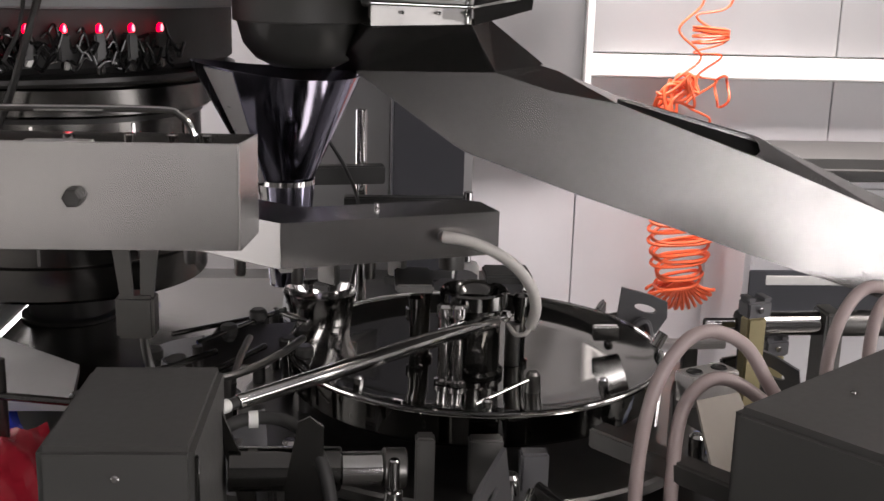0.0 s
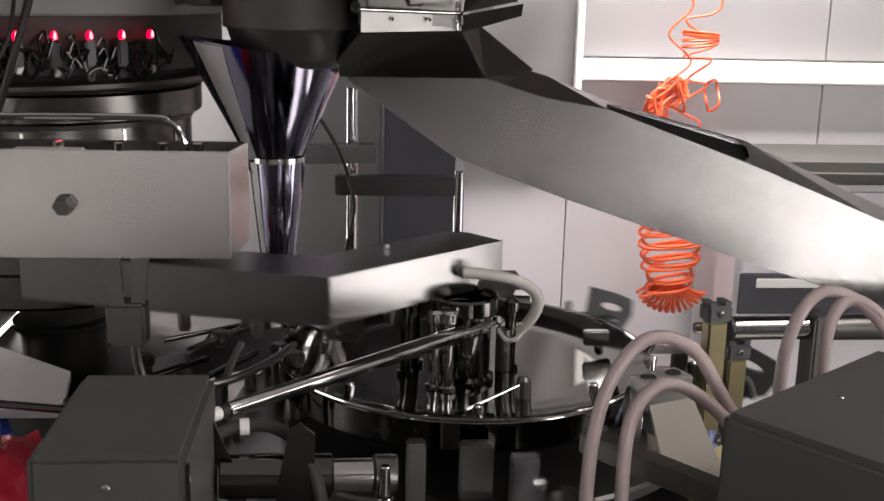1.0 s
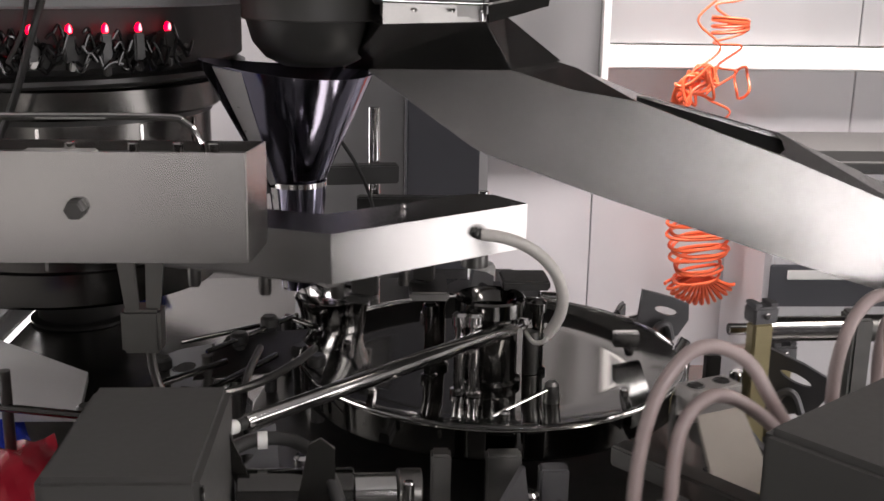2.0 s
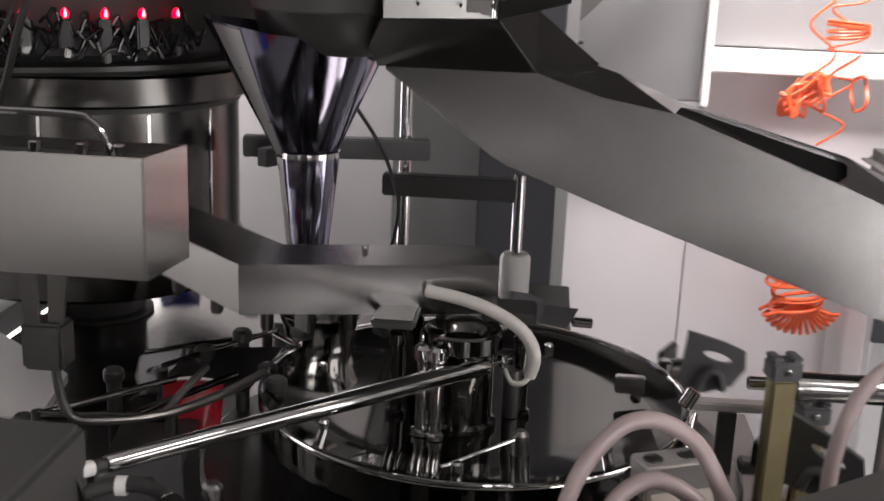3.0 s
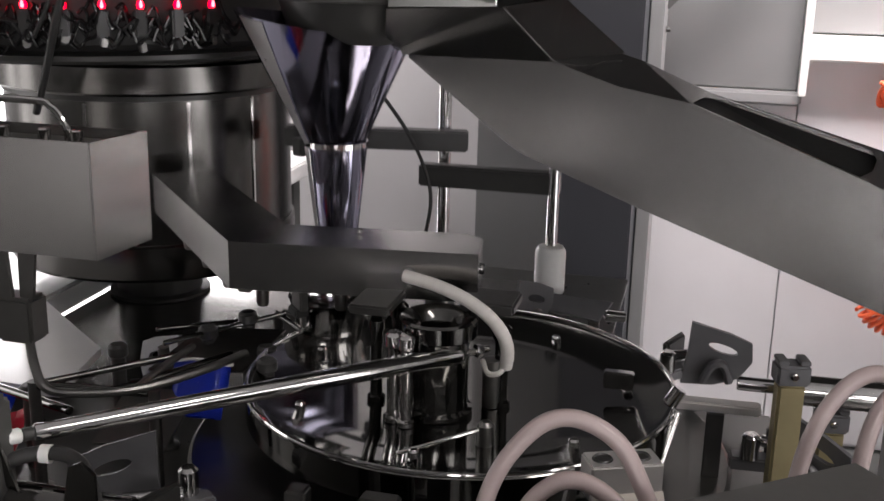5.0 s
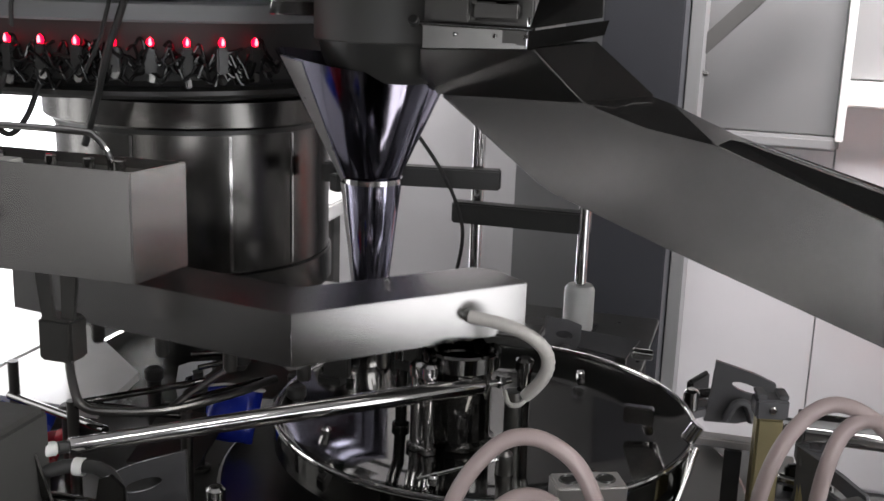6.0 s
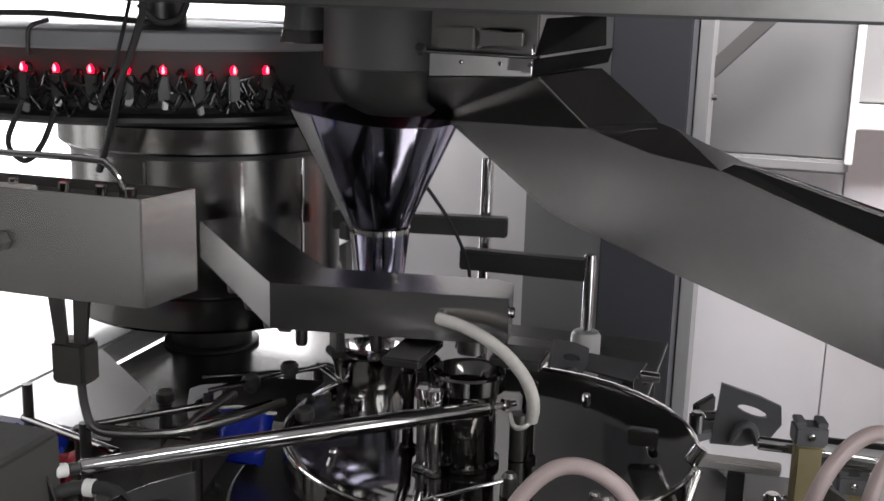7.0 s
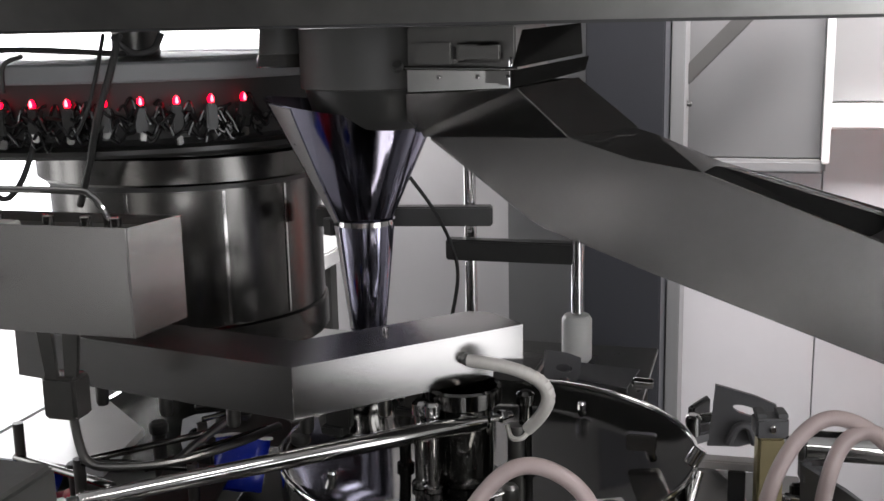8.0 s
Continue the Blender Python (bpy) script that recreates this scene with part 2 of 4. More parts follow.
def wall_panels():
    for x0, x1, z0, z1, m in ((0.285, 0.700, 0.02, 1.085, WALL), (0.704, 1.55, 0.02, 1.19, WALL), (0.704, 1.55, 1.272, 2.3, WALLGREY), (1.554, 2.4, 0.02, 1.19, WALL), (1.554, 2.4, 1.272, 2.3, WALLGREY), (-0.9, -0.21, 0.02, 2.3, WALL)):
        part("panel", block(x0, x1, 3.632, 3.662, z0, z1, 0.002), m, wall_n)


wall_panels()
ledge = part("trim_1", block(0.704, 2.4, 3.56, 3.66, 1.197, 1.266, 0.006), WHITE)
tagged(ledge, "white painted ledge along the wall", "ledge", kind="structure")

for x, y, w, d, _ in LAMPS:
    ob = empty("ceiling_light", pose(x, y, CEIL), "flat lit ceiling light panel", "ceiling light", "ceiling lights")
    part("frame", block(-w / 2 - 0.02, w / 2 + 0.02, -d / 2 - 0.02, d / 2 + 0.02, -0.03, 0, 0.003), WHITE, ob)
    part("diffuser", block(-w / 2, w / 2, -d / 2, d / 2, -0.036, -0.031, 0), LAMPGLOW, ob)


# ---- column and cabinet behind the machine ----
def column():
    ob = empty("steel_column", pose(0.17, 3.2, 0), "dark grey steel column with a lighter side panel", "column")
    part("dark_face", block(-0.095, 0.11, -0.06, 0.2, 0, 2.6, 0.004), COLDARK, ob)
    part("side_panel", block(-0.36, -0.098, 0.18, 0.40, 0, 2.6, 0.004), COLLIGHT, ob, "lighter grey side panel")
    part("edge_strip", block(0.113, 0.15, 0.10, 0.30, 0, 2.6, 0.003), WALLGREY, ob)


def wall_cabinet():
    ob = empty("wall_cabinet", pose(0.5, 3.56, 1.10), "grey metal wall cabinet with a braced door", "cabinet")
    part("body", block(-0.19, 0.19, 0, 0.1, 0.012, 1.1, 0.004), CABGREY, ob)
    part("base_lip", block(-0.17, 0.205, -0.02, 0.1, -0.03, 0.01, 0.008), WALLGREY, ob)
    part("side_rail", block(0.192, 0.214, -0.03, 0.1, 0.0, 1.1, 0.003), WHITE, ob, "white edge rail")
    part("post", block(-0.235, -0.195, -0.16, -0.11, -0.05, 1.1, 0.003), COLLIGHT, ob)
    part("cover", block(-0.44, -0.24, -0.12, -0.08, 0.03, 1.1, 0.003), GREYPAINT, ob, "dark green-grey cover plate")
    brace = block(0, 0.42, -0.012, 0.012, -0.022, 0.022, 0.003)
    part("brace", moved(brace, pose(-0.195, -0.10, 0.245, 0, -46, 0)), GREYPAINT, ob, "dark diagonal brace")
    h = part("handle", block(-0.205, -0.18, -0.175, -0.16, 0.15, 0.19, 0.003), BLACK, ob, "black latch")
    bolt((-0.178, -0.168, 0.182), (1, 0, 0), 0.008, 0.012, BLACK, h)


def control_cabinet():
    ob = empty("control_cabinet", pose(1.75, 3.3, 0), "grey machine cabinet with a dark screen", "cabinet")
    part("body", block(-0.60, 0.5, -0.12, 0.3, 0.0, 0.93, 0.02), WALL, ob)
    part("top", block(-0.57, 0.51, -0.14, 0.3, 0.935, 1.0, 0.03), GREYPAINT, ob, "rounded grey top")
    s = part("screen", block(-0.59, -0.1, -0.13, -0.121, 0.53, 0.66, 0.003), COLDARK, ob, "dark screen frame")
    part("glass", block(-0.54, -0.15, -0.135, -0.131, 0.615, 0.645, 0.002), WHITEPLASTIC, s)


# ---- orange spiral hoses ----
def spiral_hose():
    cx, cy = 0.945, 3.38
    ob = empty("spiral_hose", pose(0, 0, 0), "orange spiral air hose hanging in coils", "hose", "air hoses")
    pts = []
    for k in range(420):  # lower bunch of flat loops
        s = k / 420
        a = s * 2 * math.pi * 15
        wide = 0.096 * (0.72 + 0.36 * math.sin(math.pi * min(s * 1.1, 1)) + 0.08 * math.sin(a * 0.37))
        pts.append((cx + 0.058 + wide * math.copysign(abs(math.cos(a)) ** 0.75, math.cos(a)), cy + 0.045 * math.sin(a), 0.90 - 0.34 * s + 0.020 * math.sin(a + 0.9) + 0.008 * math.sin(a * 0.61)))
    part("lower_coil", sweep(pts, 0.0058, 6), ORANGE, ob)
    pts = []
    for k in range(220):  # fan of upright loops at the bottom
        s = k / 219
        spread = -70 + 140 * s
        a = s * 2 * math.pi * 13
        rr = 0.062 + 0.045 * math.cos(a)
        dx = math.sin(radians(spread)) * rr
        pts.append((cx + 0.067 + dx * 1.1, cy + 0.03 * math.sin(a), 0.575 - math.cos(radians(spread)) * rr * 0.95))
    part("bottom_fan", sweep(pts, 0.0058, 6), ORANGE, ob)
    pts = [(cx + 0.008 + 0.045 * math.cos(a) + 0.022 * math.cos(2.37 * a), cy + 0.03 * math.sin(a * 0.7), 1.165 + 0.042 * math.sin(a * 1.07) + 0.020 * math.sin(3.13 * a)) for a in [k * 0.13 for k in range(330)]]
    part("knot", sweep(pts, 0.0052, 6), ORANGE, ob, "tangled knot of hose")
    part("upper_strand", sweep(smooth_line([(cx + 0.0, cy, 1.21), (cx + 0.075, cy, 1.28), (cx + 0.0, cy, 1.36), (cx + 0.07, cy, 1.45), (cx - 0.01, cy, 1.55), (cx + 0.06, cy, 1.7), (cx, cy, 2.0), (cx, cy, 2.7)]), 0.0038, 6), ORANGE, ob)
    ob2 = empty("spiral_hose", pose(0.115, 0.05, 0), "orange spiral air hose with loose loops", "hose", "air hoses")
    pts = [(cx + 0.0 + 0.055 * math.cos(a), cy + 0.04 * math.sin(a), 1.345 + 0.010 * math.sin(a * 0.21) + 0.016 * math.sin(a * 0.5)) for a in [k * 0.2 for k in range(160)]]
    part("coil", sweep(pts, 0.0048, 6), ORANGE, ob2)
    part("strand", sweep(smooth_line([(cx - 0.05, cy, 1.02), (cx + 0.02, cy, 1.08), (cx - 0.06, cy, 1.13), (cx + 0.03, cy, 1.20), (cx - 0.03, cy, 1.22), (cx + 0.04, cy, 1.28), (cx - 0.05, cy, 1.29), (cx + 0.05, cy, 1.33), (cx - 0.05, cy, 1.40), (cx + 0.06, cy, 1.45), (cx, cy, 1.7), (cx, cy, 2.7)]), 0.0038, 6), ORANGE, ob2)
    part("leaf_loop", sweep([(cx + 0.05 + 0.022 * math.cos(a * 1.0), cy + 0.015 * math.sin(a * 3), 1.17 + 0.05 * math.sin(a)) for a in [k * 0.2 for k in range(100)]], 0.0045, 6), ORANGE, ob2)


# ---- overhead frame ----
def overhead_beam():
    ob = empty("overhead_beam", pose(0.0, 1.66, 1.518), "wide brushed steel beam over the machine", "beam")
    part("front_plate", block(-1.6, 1.9, -0.09, -0.075, 0.004, 0.24, 0.002), DARKSTEEL, ob)
    # shade put into the colour, so the arm below reflects dark
    part("underside", block(-0.95, 1.9, -0.09, 1.2, 0, 0.004, 0.001), BEAM_SHADE, ob)
    part("side_beam", block(-1.6, -0.951, -0.074, 0.17, 0.0, 0.12, 0.002), BEAM_SHADE, ob)
    part("back_plate", block(-0.95, 1.9, 1.185, 1.2, 0.004, 0.24, 0.002), DARKSTEEL, ob)
    for x in (-1.56, 1.86):
        part("leg", block(x - 0.035, x + 0.035, 0.09, 0.16, -1.518, -0.001, 0.003), SATIN, ob)


# ---- discharge chute ----
CHUTE_D = Vector((0.219, 0.976, 0)) * 0.12


def on_chute(x, z, back=0.0):
    lean = 0.11 * (z - 1.22 + 0.27 * (x - 0.44))
    return Vector((x, 1.92 - 0.2245 * (x - 0.438) + lean, z)) + CHUTE_D * back


LOW = [(-0.019, 1.330), (0.16, 1.203), (0.187, 1.189), (0.219, 1.179), (0.377, 1.127), (0.705, 1.028), (0.908, 0.970), (1.25, 0.868)]
TOP_BACK = [(1.25, 0.99), (0.917, 1.126), (0.679, 1.233), (0.433, 1.293), (0.30, 1.345), (0.226, 1.352), (-0.063, 1.345)]
TOP = [(1.25, 0.985), (0.892, 1.123), (0.688, 1.203), (0.438, 1.290), (0.33, 1.306), (0.28, 1.320), (0.226, 1.336), (-0.063, 1.330)]


def along(line, x):
    line = sorted(line)
    for (a, u), (b, v) in zip(line, line[1:]):
        if a <= x <= b:
            return u + (v - u) * (x - a) / (b - a)
    return line[0][1] if x < line[0][0] else line[-1][1]


def side_strip(back):
    """One side of the chute, between its lower and upper edges."""
    xs = sorted({round(x, 4) for x, _ in LOW + TOP if x >= -0.019})
    bm = bmesh.new()
    lo = [bm.verts.new(on_chute(x, along(LOW, x) - (0.004 if x < 0 else 0), back)) for x in xs]
    hi = [bm.verts.new(on_chute(x, along(TOP_BACK if back else TOP, x), back)) for x in xs]
    for k in range(len(xs) - 1):
        bm.faces.new((lo[k], lo[k + 1], hi[k + 1], hi[k]))
    bmesh.ops.solidify(bm, geom=bm.faces[:], thickness=0.0015)
    return bm


def over_chute(x, f):
    """A point of the top plate, a share f of the way to the back."""
    return on_chute(x, along(TOP, x) * (1 - f) + along(TOP_BACK, x) * f, f)


def chute():
    ob = empty("steel_chute", pose(0, 0, 0), "brushed steel product chute with a slotted sloping top", "chute")
    for name, back in (("front_plate", 0.0), ("back_plate", 1.0)):
        part(name, side_strip(back), BRUSHED, ob)
    bm = bmesh.new()
    for (a, b) in zip(LOW, LOW[1:]):
        bm = join(bm, sheet([on_chute(*a, 0.004), on_chute(*b, 0.004), on_chute(*b, 0.996), on_chute(*a, 0.996)], 0.0015, 0))
    part("floor_plate", bm, BRUSHED, ob)
    xs = [1.25, 0.892, 0.688, 0.438, 0.33, 0.28, 0.228]
    for x0, x1 in zip(xs, xs[1:]):
        spans = [(0.004, 0.05), (0.90, 0.996)] if x0 == 0.688 else [(0.004, 0.996)]
        for lo, hi in spans:
            part("top_plate", sheet([over_chute(x0, lo), over_chute(x1, lo), over_chute(x1, hi), over_chute(x0, hi)], 0.002, 0), BRUSHED, ob)
    # added black sheet just under the slot stands for the dark interior
    low = Vector((0, 0, -0.006))
    part("slot_shade", sheet([over_chute(0.70, 0.03) + low, over_chute(0.43, 0.03) + low, over_chute(0.43, 0.93) + low, over_chute(0.70, 0.93) + low], 0.002, 0), RUBBER, ob, "black sheet for the shade inside the slot")
    for x, w in ((0.688, 0.012), (0.438, -0.03)):
        for f in (0.05, 0.90):
            g = f + (0.28 if f < 0.5 else -0.28)
            if x > 0.5 or f > 0.5:
                part("slot_corner", sheet([over_chute(x, f) + Vector((0, 0, 0.0005)), over_chute(x - w, f) + Vector((0, 0, 0.0005)), over_chute(x, g) + Vector((0, 0, 0.0005))], 0.0015, 0), BRUSHED, ob)
    # flared throat above the fold
    f0, f1 = on_chute(-0.063, 1.331), on_chute(0.226, 1.337)
    t0, t1 = Vector((0.004, 1.82, 1.418)), Vector((0.169, 1.845, 1.423))
    b1, b2 = Vector((0.222, 2.09, 1.425)), Vector((0.325, 2.066, 1.345))
    b0 = Vector((-0.05, 2.14, 1.42))
    part("throat_front", sheet([f0, f1, t1, t0], 0.0015), BRUSHED, ob)
    part("throat_side", sheet([f1, b2, b1, t1], 0.0015), BRUSHED, ob)
    part("throat_back", sheet([on_chute(-0.063, 1.330, 1.0), on_chute(0.226, 1.336, 1.0), b1, b0], 0.0015), BRUSHED, ob)
    part("throat_end", sheet([f0, t0, b0, on_chute(-0.063, 1.330, 1.0)], 0.0015), BRUSHED, ob)
    part("left_plate", sheet([on_chute(-0.019, 1.338, 0.01), on_chute(-0.063, 1.330, 0.01), on_chute(-0.063, 1.330, 0.99), on_chute(-0.019, 1.338, 0.99)], 0.0015), BRUSHED, ob)
    # latch strip on the throat's rim
    part("hinge_bar", rod((0.0, 1.812, 1.456), (0.172, 1.838, 1.452), 0.0032), CHROME, ob)
    part("knob", rod((-0.004, 1.812, 1.456), (-0.004, 1.80, 1.462), 0.008), BLACK, ob, "black round knob")
    for x in (0.055, 0.115, 0.16):
        part("screw", rod((x, 1.832, 1.4415), (x, 1.818, 1.4415), 0.003, 10), CHROME, ob)
    part("rim_strip", sheet([(0.004, 1.828, 1.419), (0.169, 1.852, 1.424), (0.169, 1.852, 1.452), (0.004, 1.828, 1.452)], 0.003), DARKSTEEL, ob)
    part("hopper_body", block(0.0, 0.168, 1.842, 2.10, 1.428, 1.516, 0.003), DARKSTEEL, ob)
    part("latch", block(0.078, 0.152, 1.822, 1.833, 1.462, 1.492, 0.006), DARKSTEEL, ob, "dark latch plate")
    part("latch_plate", block(0.015, 0.073, 1.826, 1.836, 1.460, 1.492, 0.002), DARKSTEEL, ob)
    part("stay", rod((0.161, 1.84, 1.424), (0.161, 1.84, 1.47), 0.0028, 10), CHROME, ob)
    br = sheet([(0.168, 1.80, 1.424), (0.268, 1.86, 1.448), (0.272, 1.87, 1.468), (0.168, 1.81, 1.450)], 0.004)
    part("lip", br, SATIN, ob, "bright folded steel lip")
    part("lip", sheet([(0.168, 1.815, 1.454), (0.262, 1.87, 1.472), (0.258, 1.88, 1.516), (0.178, 1.84, 1.508)], 0.004), SATIN, ob, "bright folded steel lip")


# ---- filling funnel with its lifting bars ----
def filling_funnel():
    ob = empty("filling_funnel", pose(-0.152, 2.035, 1.177), "polished steel filling funnel on black lifting bars", "funnel")
    seg, rings = 64, []
    bm = bmesh.new()
    for inner in (0, 1):
        for j in range(9):
            s = j / 8 if not inner else 1 - j / 8
            row = []
            for k in range(seg):
                a = 2 * math.pi * k / seg
                left = (0.5 - 0.5 * math.cos(a)) ** 3
                rim = 0.200 + 0.022 * left + 0.004 * math.sin(2 * a)
                r = 0.0505 + rim * s * (0.455 + 0.075 * left) - 0.002 * inner
                off = 0.0
                row.append(bm.verts.new((off + r * math.cos(a), r * 0.92 * math.sin(a), rim * s + (0.0 if not inner else 0.0))))
            rings.append(row)
    for a, b in zip(rings, rings[1:]):
        for k in range(seg):
            bm.faces.new((a[k], a[(k + 1) % seg], b[(k + 1) % seg], b[k]))
    part("cone", bm, POLISHED, ob)
    # pale strips laid on cone and spout as their bright reflected streak
    bm = bmesh.new()
    rows = []
    for j in range(9):
        s = j / 8
        row = []
        for a in (217, 224, 231, 236 + 4 * s):
            a = radians(a)
            left = (0.5 - 0.5 * math.cos(a)) ** 3
            z = (0.200 + 0.022 * left) * s
            r = 0.0525 + z * (0.455 + 0.075 * left)
            row.append(bm.verts.new((r * math.cos(a), r * 0.92 * math.sin(a), z)))
        rows.append(row)
    for a, b in zip(rows, rows[1:]):
        for k in range(3):
            bm.faces.new((a[k], a[k + 1], b[k + 1], b[k]))
    bmesh.ops.solidify(bm, geom=bm.faces[:], thickness=0.0012)
    part("sheen_strip", bm, SHEEN, ob, "pale strip for the bright reflection on the funnel")
    part("sheen_strip", sheet([(-0.0415, -0.0345, -0.002), (-0.0300, -0.0450, -0.002), (-0.0155, -0.0275, -0.190), (-0.0230, -0.0215, -0.190)], 0.001), SHEEN, ob, "pale strip for the bright reflection on the funnel")
    part("spout", moved(lathe([(0.0525, 0.006), (0.0525, -0.002), (0.032, -0.195), (0.030, -0.195), (0.050, -0.002), (0.050, 0.006)], 48, close=True), pose(0.004, 0, 0)), POLISHED, ob)
    part("collar", lathe([(0.0535, -0.002), (0.0545, -0.002), (0.0545, 0.007), (0.0535, 0.007)], 48, 0.003, 0, True), CHROME, ob)
    part("upper_bar", moved(block(-0.17, 0.17, -0.016, 0.016, -0.019, 0.019, 0.003), pose(0.02, 0.175, -0.018, 0, 0, 10)), BLACK, ob, "black upper lifting bar")
    part("lower_bar", moved(block(-0.13, 0.13, -0.016, 0.016, -0.020, 0.020, 0.003), pose(0.237, 0.170, -0.078, 0, 0, 0)), BLACK, ob, "black lower lifting bar")
    part("strap", moved(block(-0.035, 0.035, -0.012, 0.012, -0.016, 0.016, 0.002), pose(-0.07, 0.075, -0.020, 0, 0, 60)), BLACK, ob)
    part("guide_rod", rod((0.141, 0.215, -0.46), (0.141, 0.215, 0.112), 0.0115), CHROME, ob)
    part("push_rod", rod((0.357, 0.160, -0.193), (0.357, 0.160, -0.045), 0.0105), CHROME, ob)
    part("thin_rod", rod((0.357, 0.160, -0.318), (0.357, 0.160, -0.28), 0.006), CHROME, ob)
    part("plug", lathe([(0, -0.283), (0.023, -0.283), (0.028, -0.276), (0.028, -0.201), (0.023, -0.193), (0, -0.193)], 32, 0.357, 0.160), WHITEPLASTIC, ob, "white plastic plug")
    bolt((0.357, 0.160, -0.055), (0.1, -0.3, 1), 0.008, 0.008, BLACK, ob)
    part("hose", sweep(smooth_line([(0.07, 0.03, 0.09), (0.11, 0.06, 0.02), (0.135, 0.09, -0.05), (0.145, 0.10, -0.12), (0.12, 0.11, -0.24)]), 0.0035, 8), RUBBER, ob, "thin black hose")
    return ob


def discharge_pipe():
    ob = empty("discharge_pipe", pose(-0.112, 2.01, 1.342), "dark round hopper outlet over the funnel", "hopper")
    part("pipe", lathe([(0.020, -0.006), (0.056, -0.004), (0.086, 0.010), (0.108, 0.036), (0.119, 0.074), (0.114, 0.0742), (0.114, 0.16), (0.110, 0.16), (0.110, 0.074), (0.104, 0.038), (0.082, 0.013), (0.054, 0.0), (0.020, -0.002)], 56, close=True), BLACK, ob, "black rounded outlet bowl")
    part("flange", lathe([(0.1145, 0.0745), (0.124, 0.0745), (0.126, 0.077), (0.126, 0.173), (0.1145, 0.173)], 56, close=True), GREYPAINT, ob)


# ---- weighing drum with its ring of lit sensors ----
def drum():
    cx, cy = -0.604, 2.238
    ob = empty("machine_drum", pose(cx, cy, 0.905), "round stainless steel drum with a dark seam band", "drum")
    part("body", lathe([(0, 0.012), (0.262, 0.012), (0.270, 0.02), (0.270, 0.33), (0.264, 0.335), (0, 0.335)], 96), SATIN, ob)
    part("base_ring", lathe([(0.24, -0.002), (0.272, -0.002), (0.276, 0.004), (0.276, 0.062), (0.2715, 0.066), (0.24, 0.066)], 96, close=True), SATIN, ob)
    part("pedestal", lathe([(0, -0.1005), (0.10, -0.1005), (0.10, -0.094), (0.085, -0.09), (0.085, -0.0025), (0, -0.0025)], 56), BLACK, ob, "black recessed pedestal")
    part("band", lathe([(0.25, 0.325), (0.274, 0.325), (0.274, 0.334), (0.25, 0.334)], 96, close=True), BLACK, ob, "dark seam band")
    part("flange", lathe([(0.22, 0.336), (0.287, 0.336), (0.292, 0.341), (0.292, 0.385), (0.288, 0.390), (0.22, 0.390)], 96, close=True), SATIN, ob)
    part("neck", lathe([(0.05, 0.391), (0.268, 0.391), (0.268, 0.42), (0.05, 0.42)], 96, close=True), DARKSTEEL, ob)
    part("shaft", lathe([(0, 0.36), (0.06, 0.36), (0.06, 0.47), (0, 0.47)], 48), DARKSTEEL, ob)
    # thin chrome bars stand in for the drum's upright bright reflections
    for a in (-20, -48, -86):
        ca, sa = math.cos(radians(a)), math.sin(radians(a))
        part("seam", moved(block(0.0, 0.003, -0.003, 0.003, 0.07, 0.322, 0.001), pose(0.2695 * ca, 0.2695 * sa, 0, 0, 0, a)), CHROME, ob)
    return ob


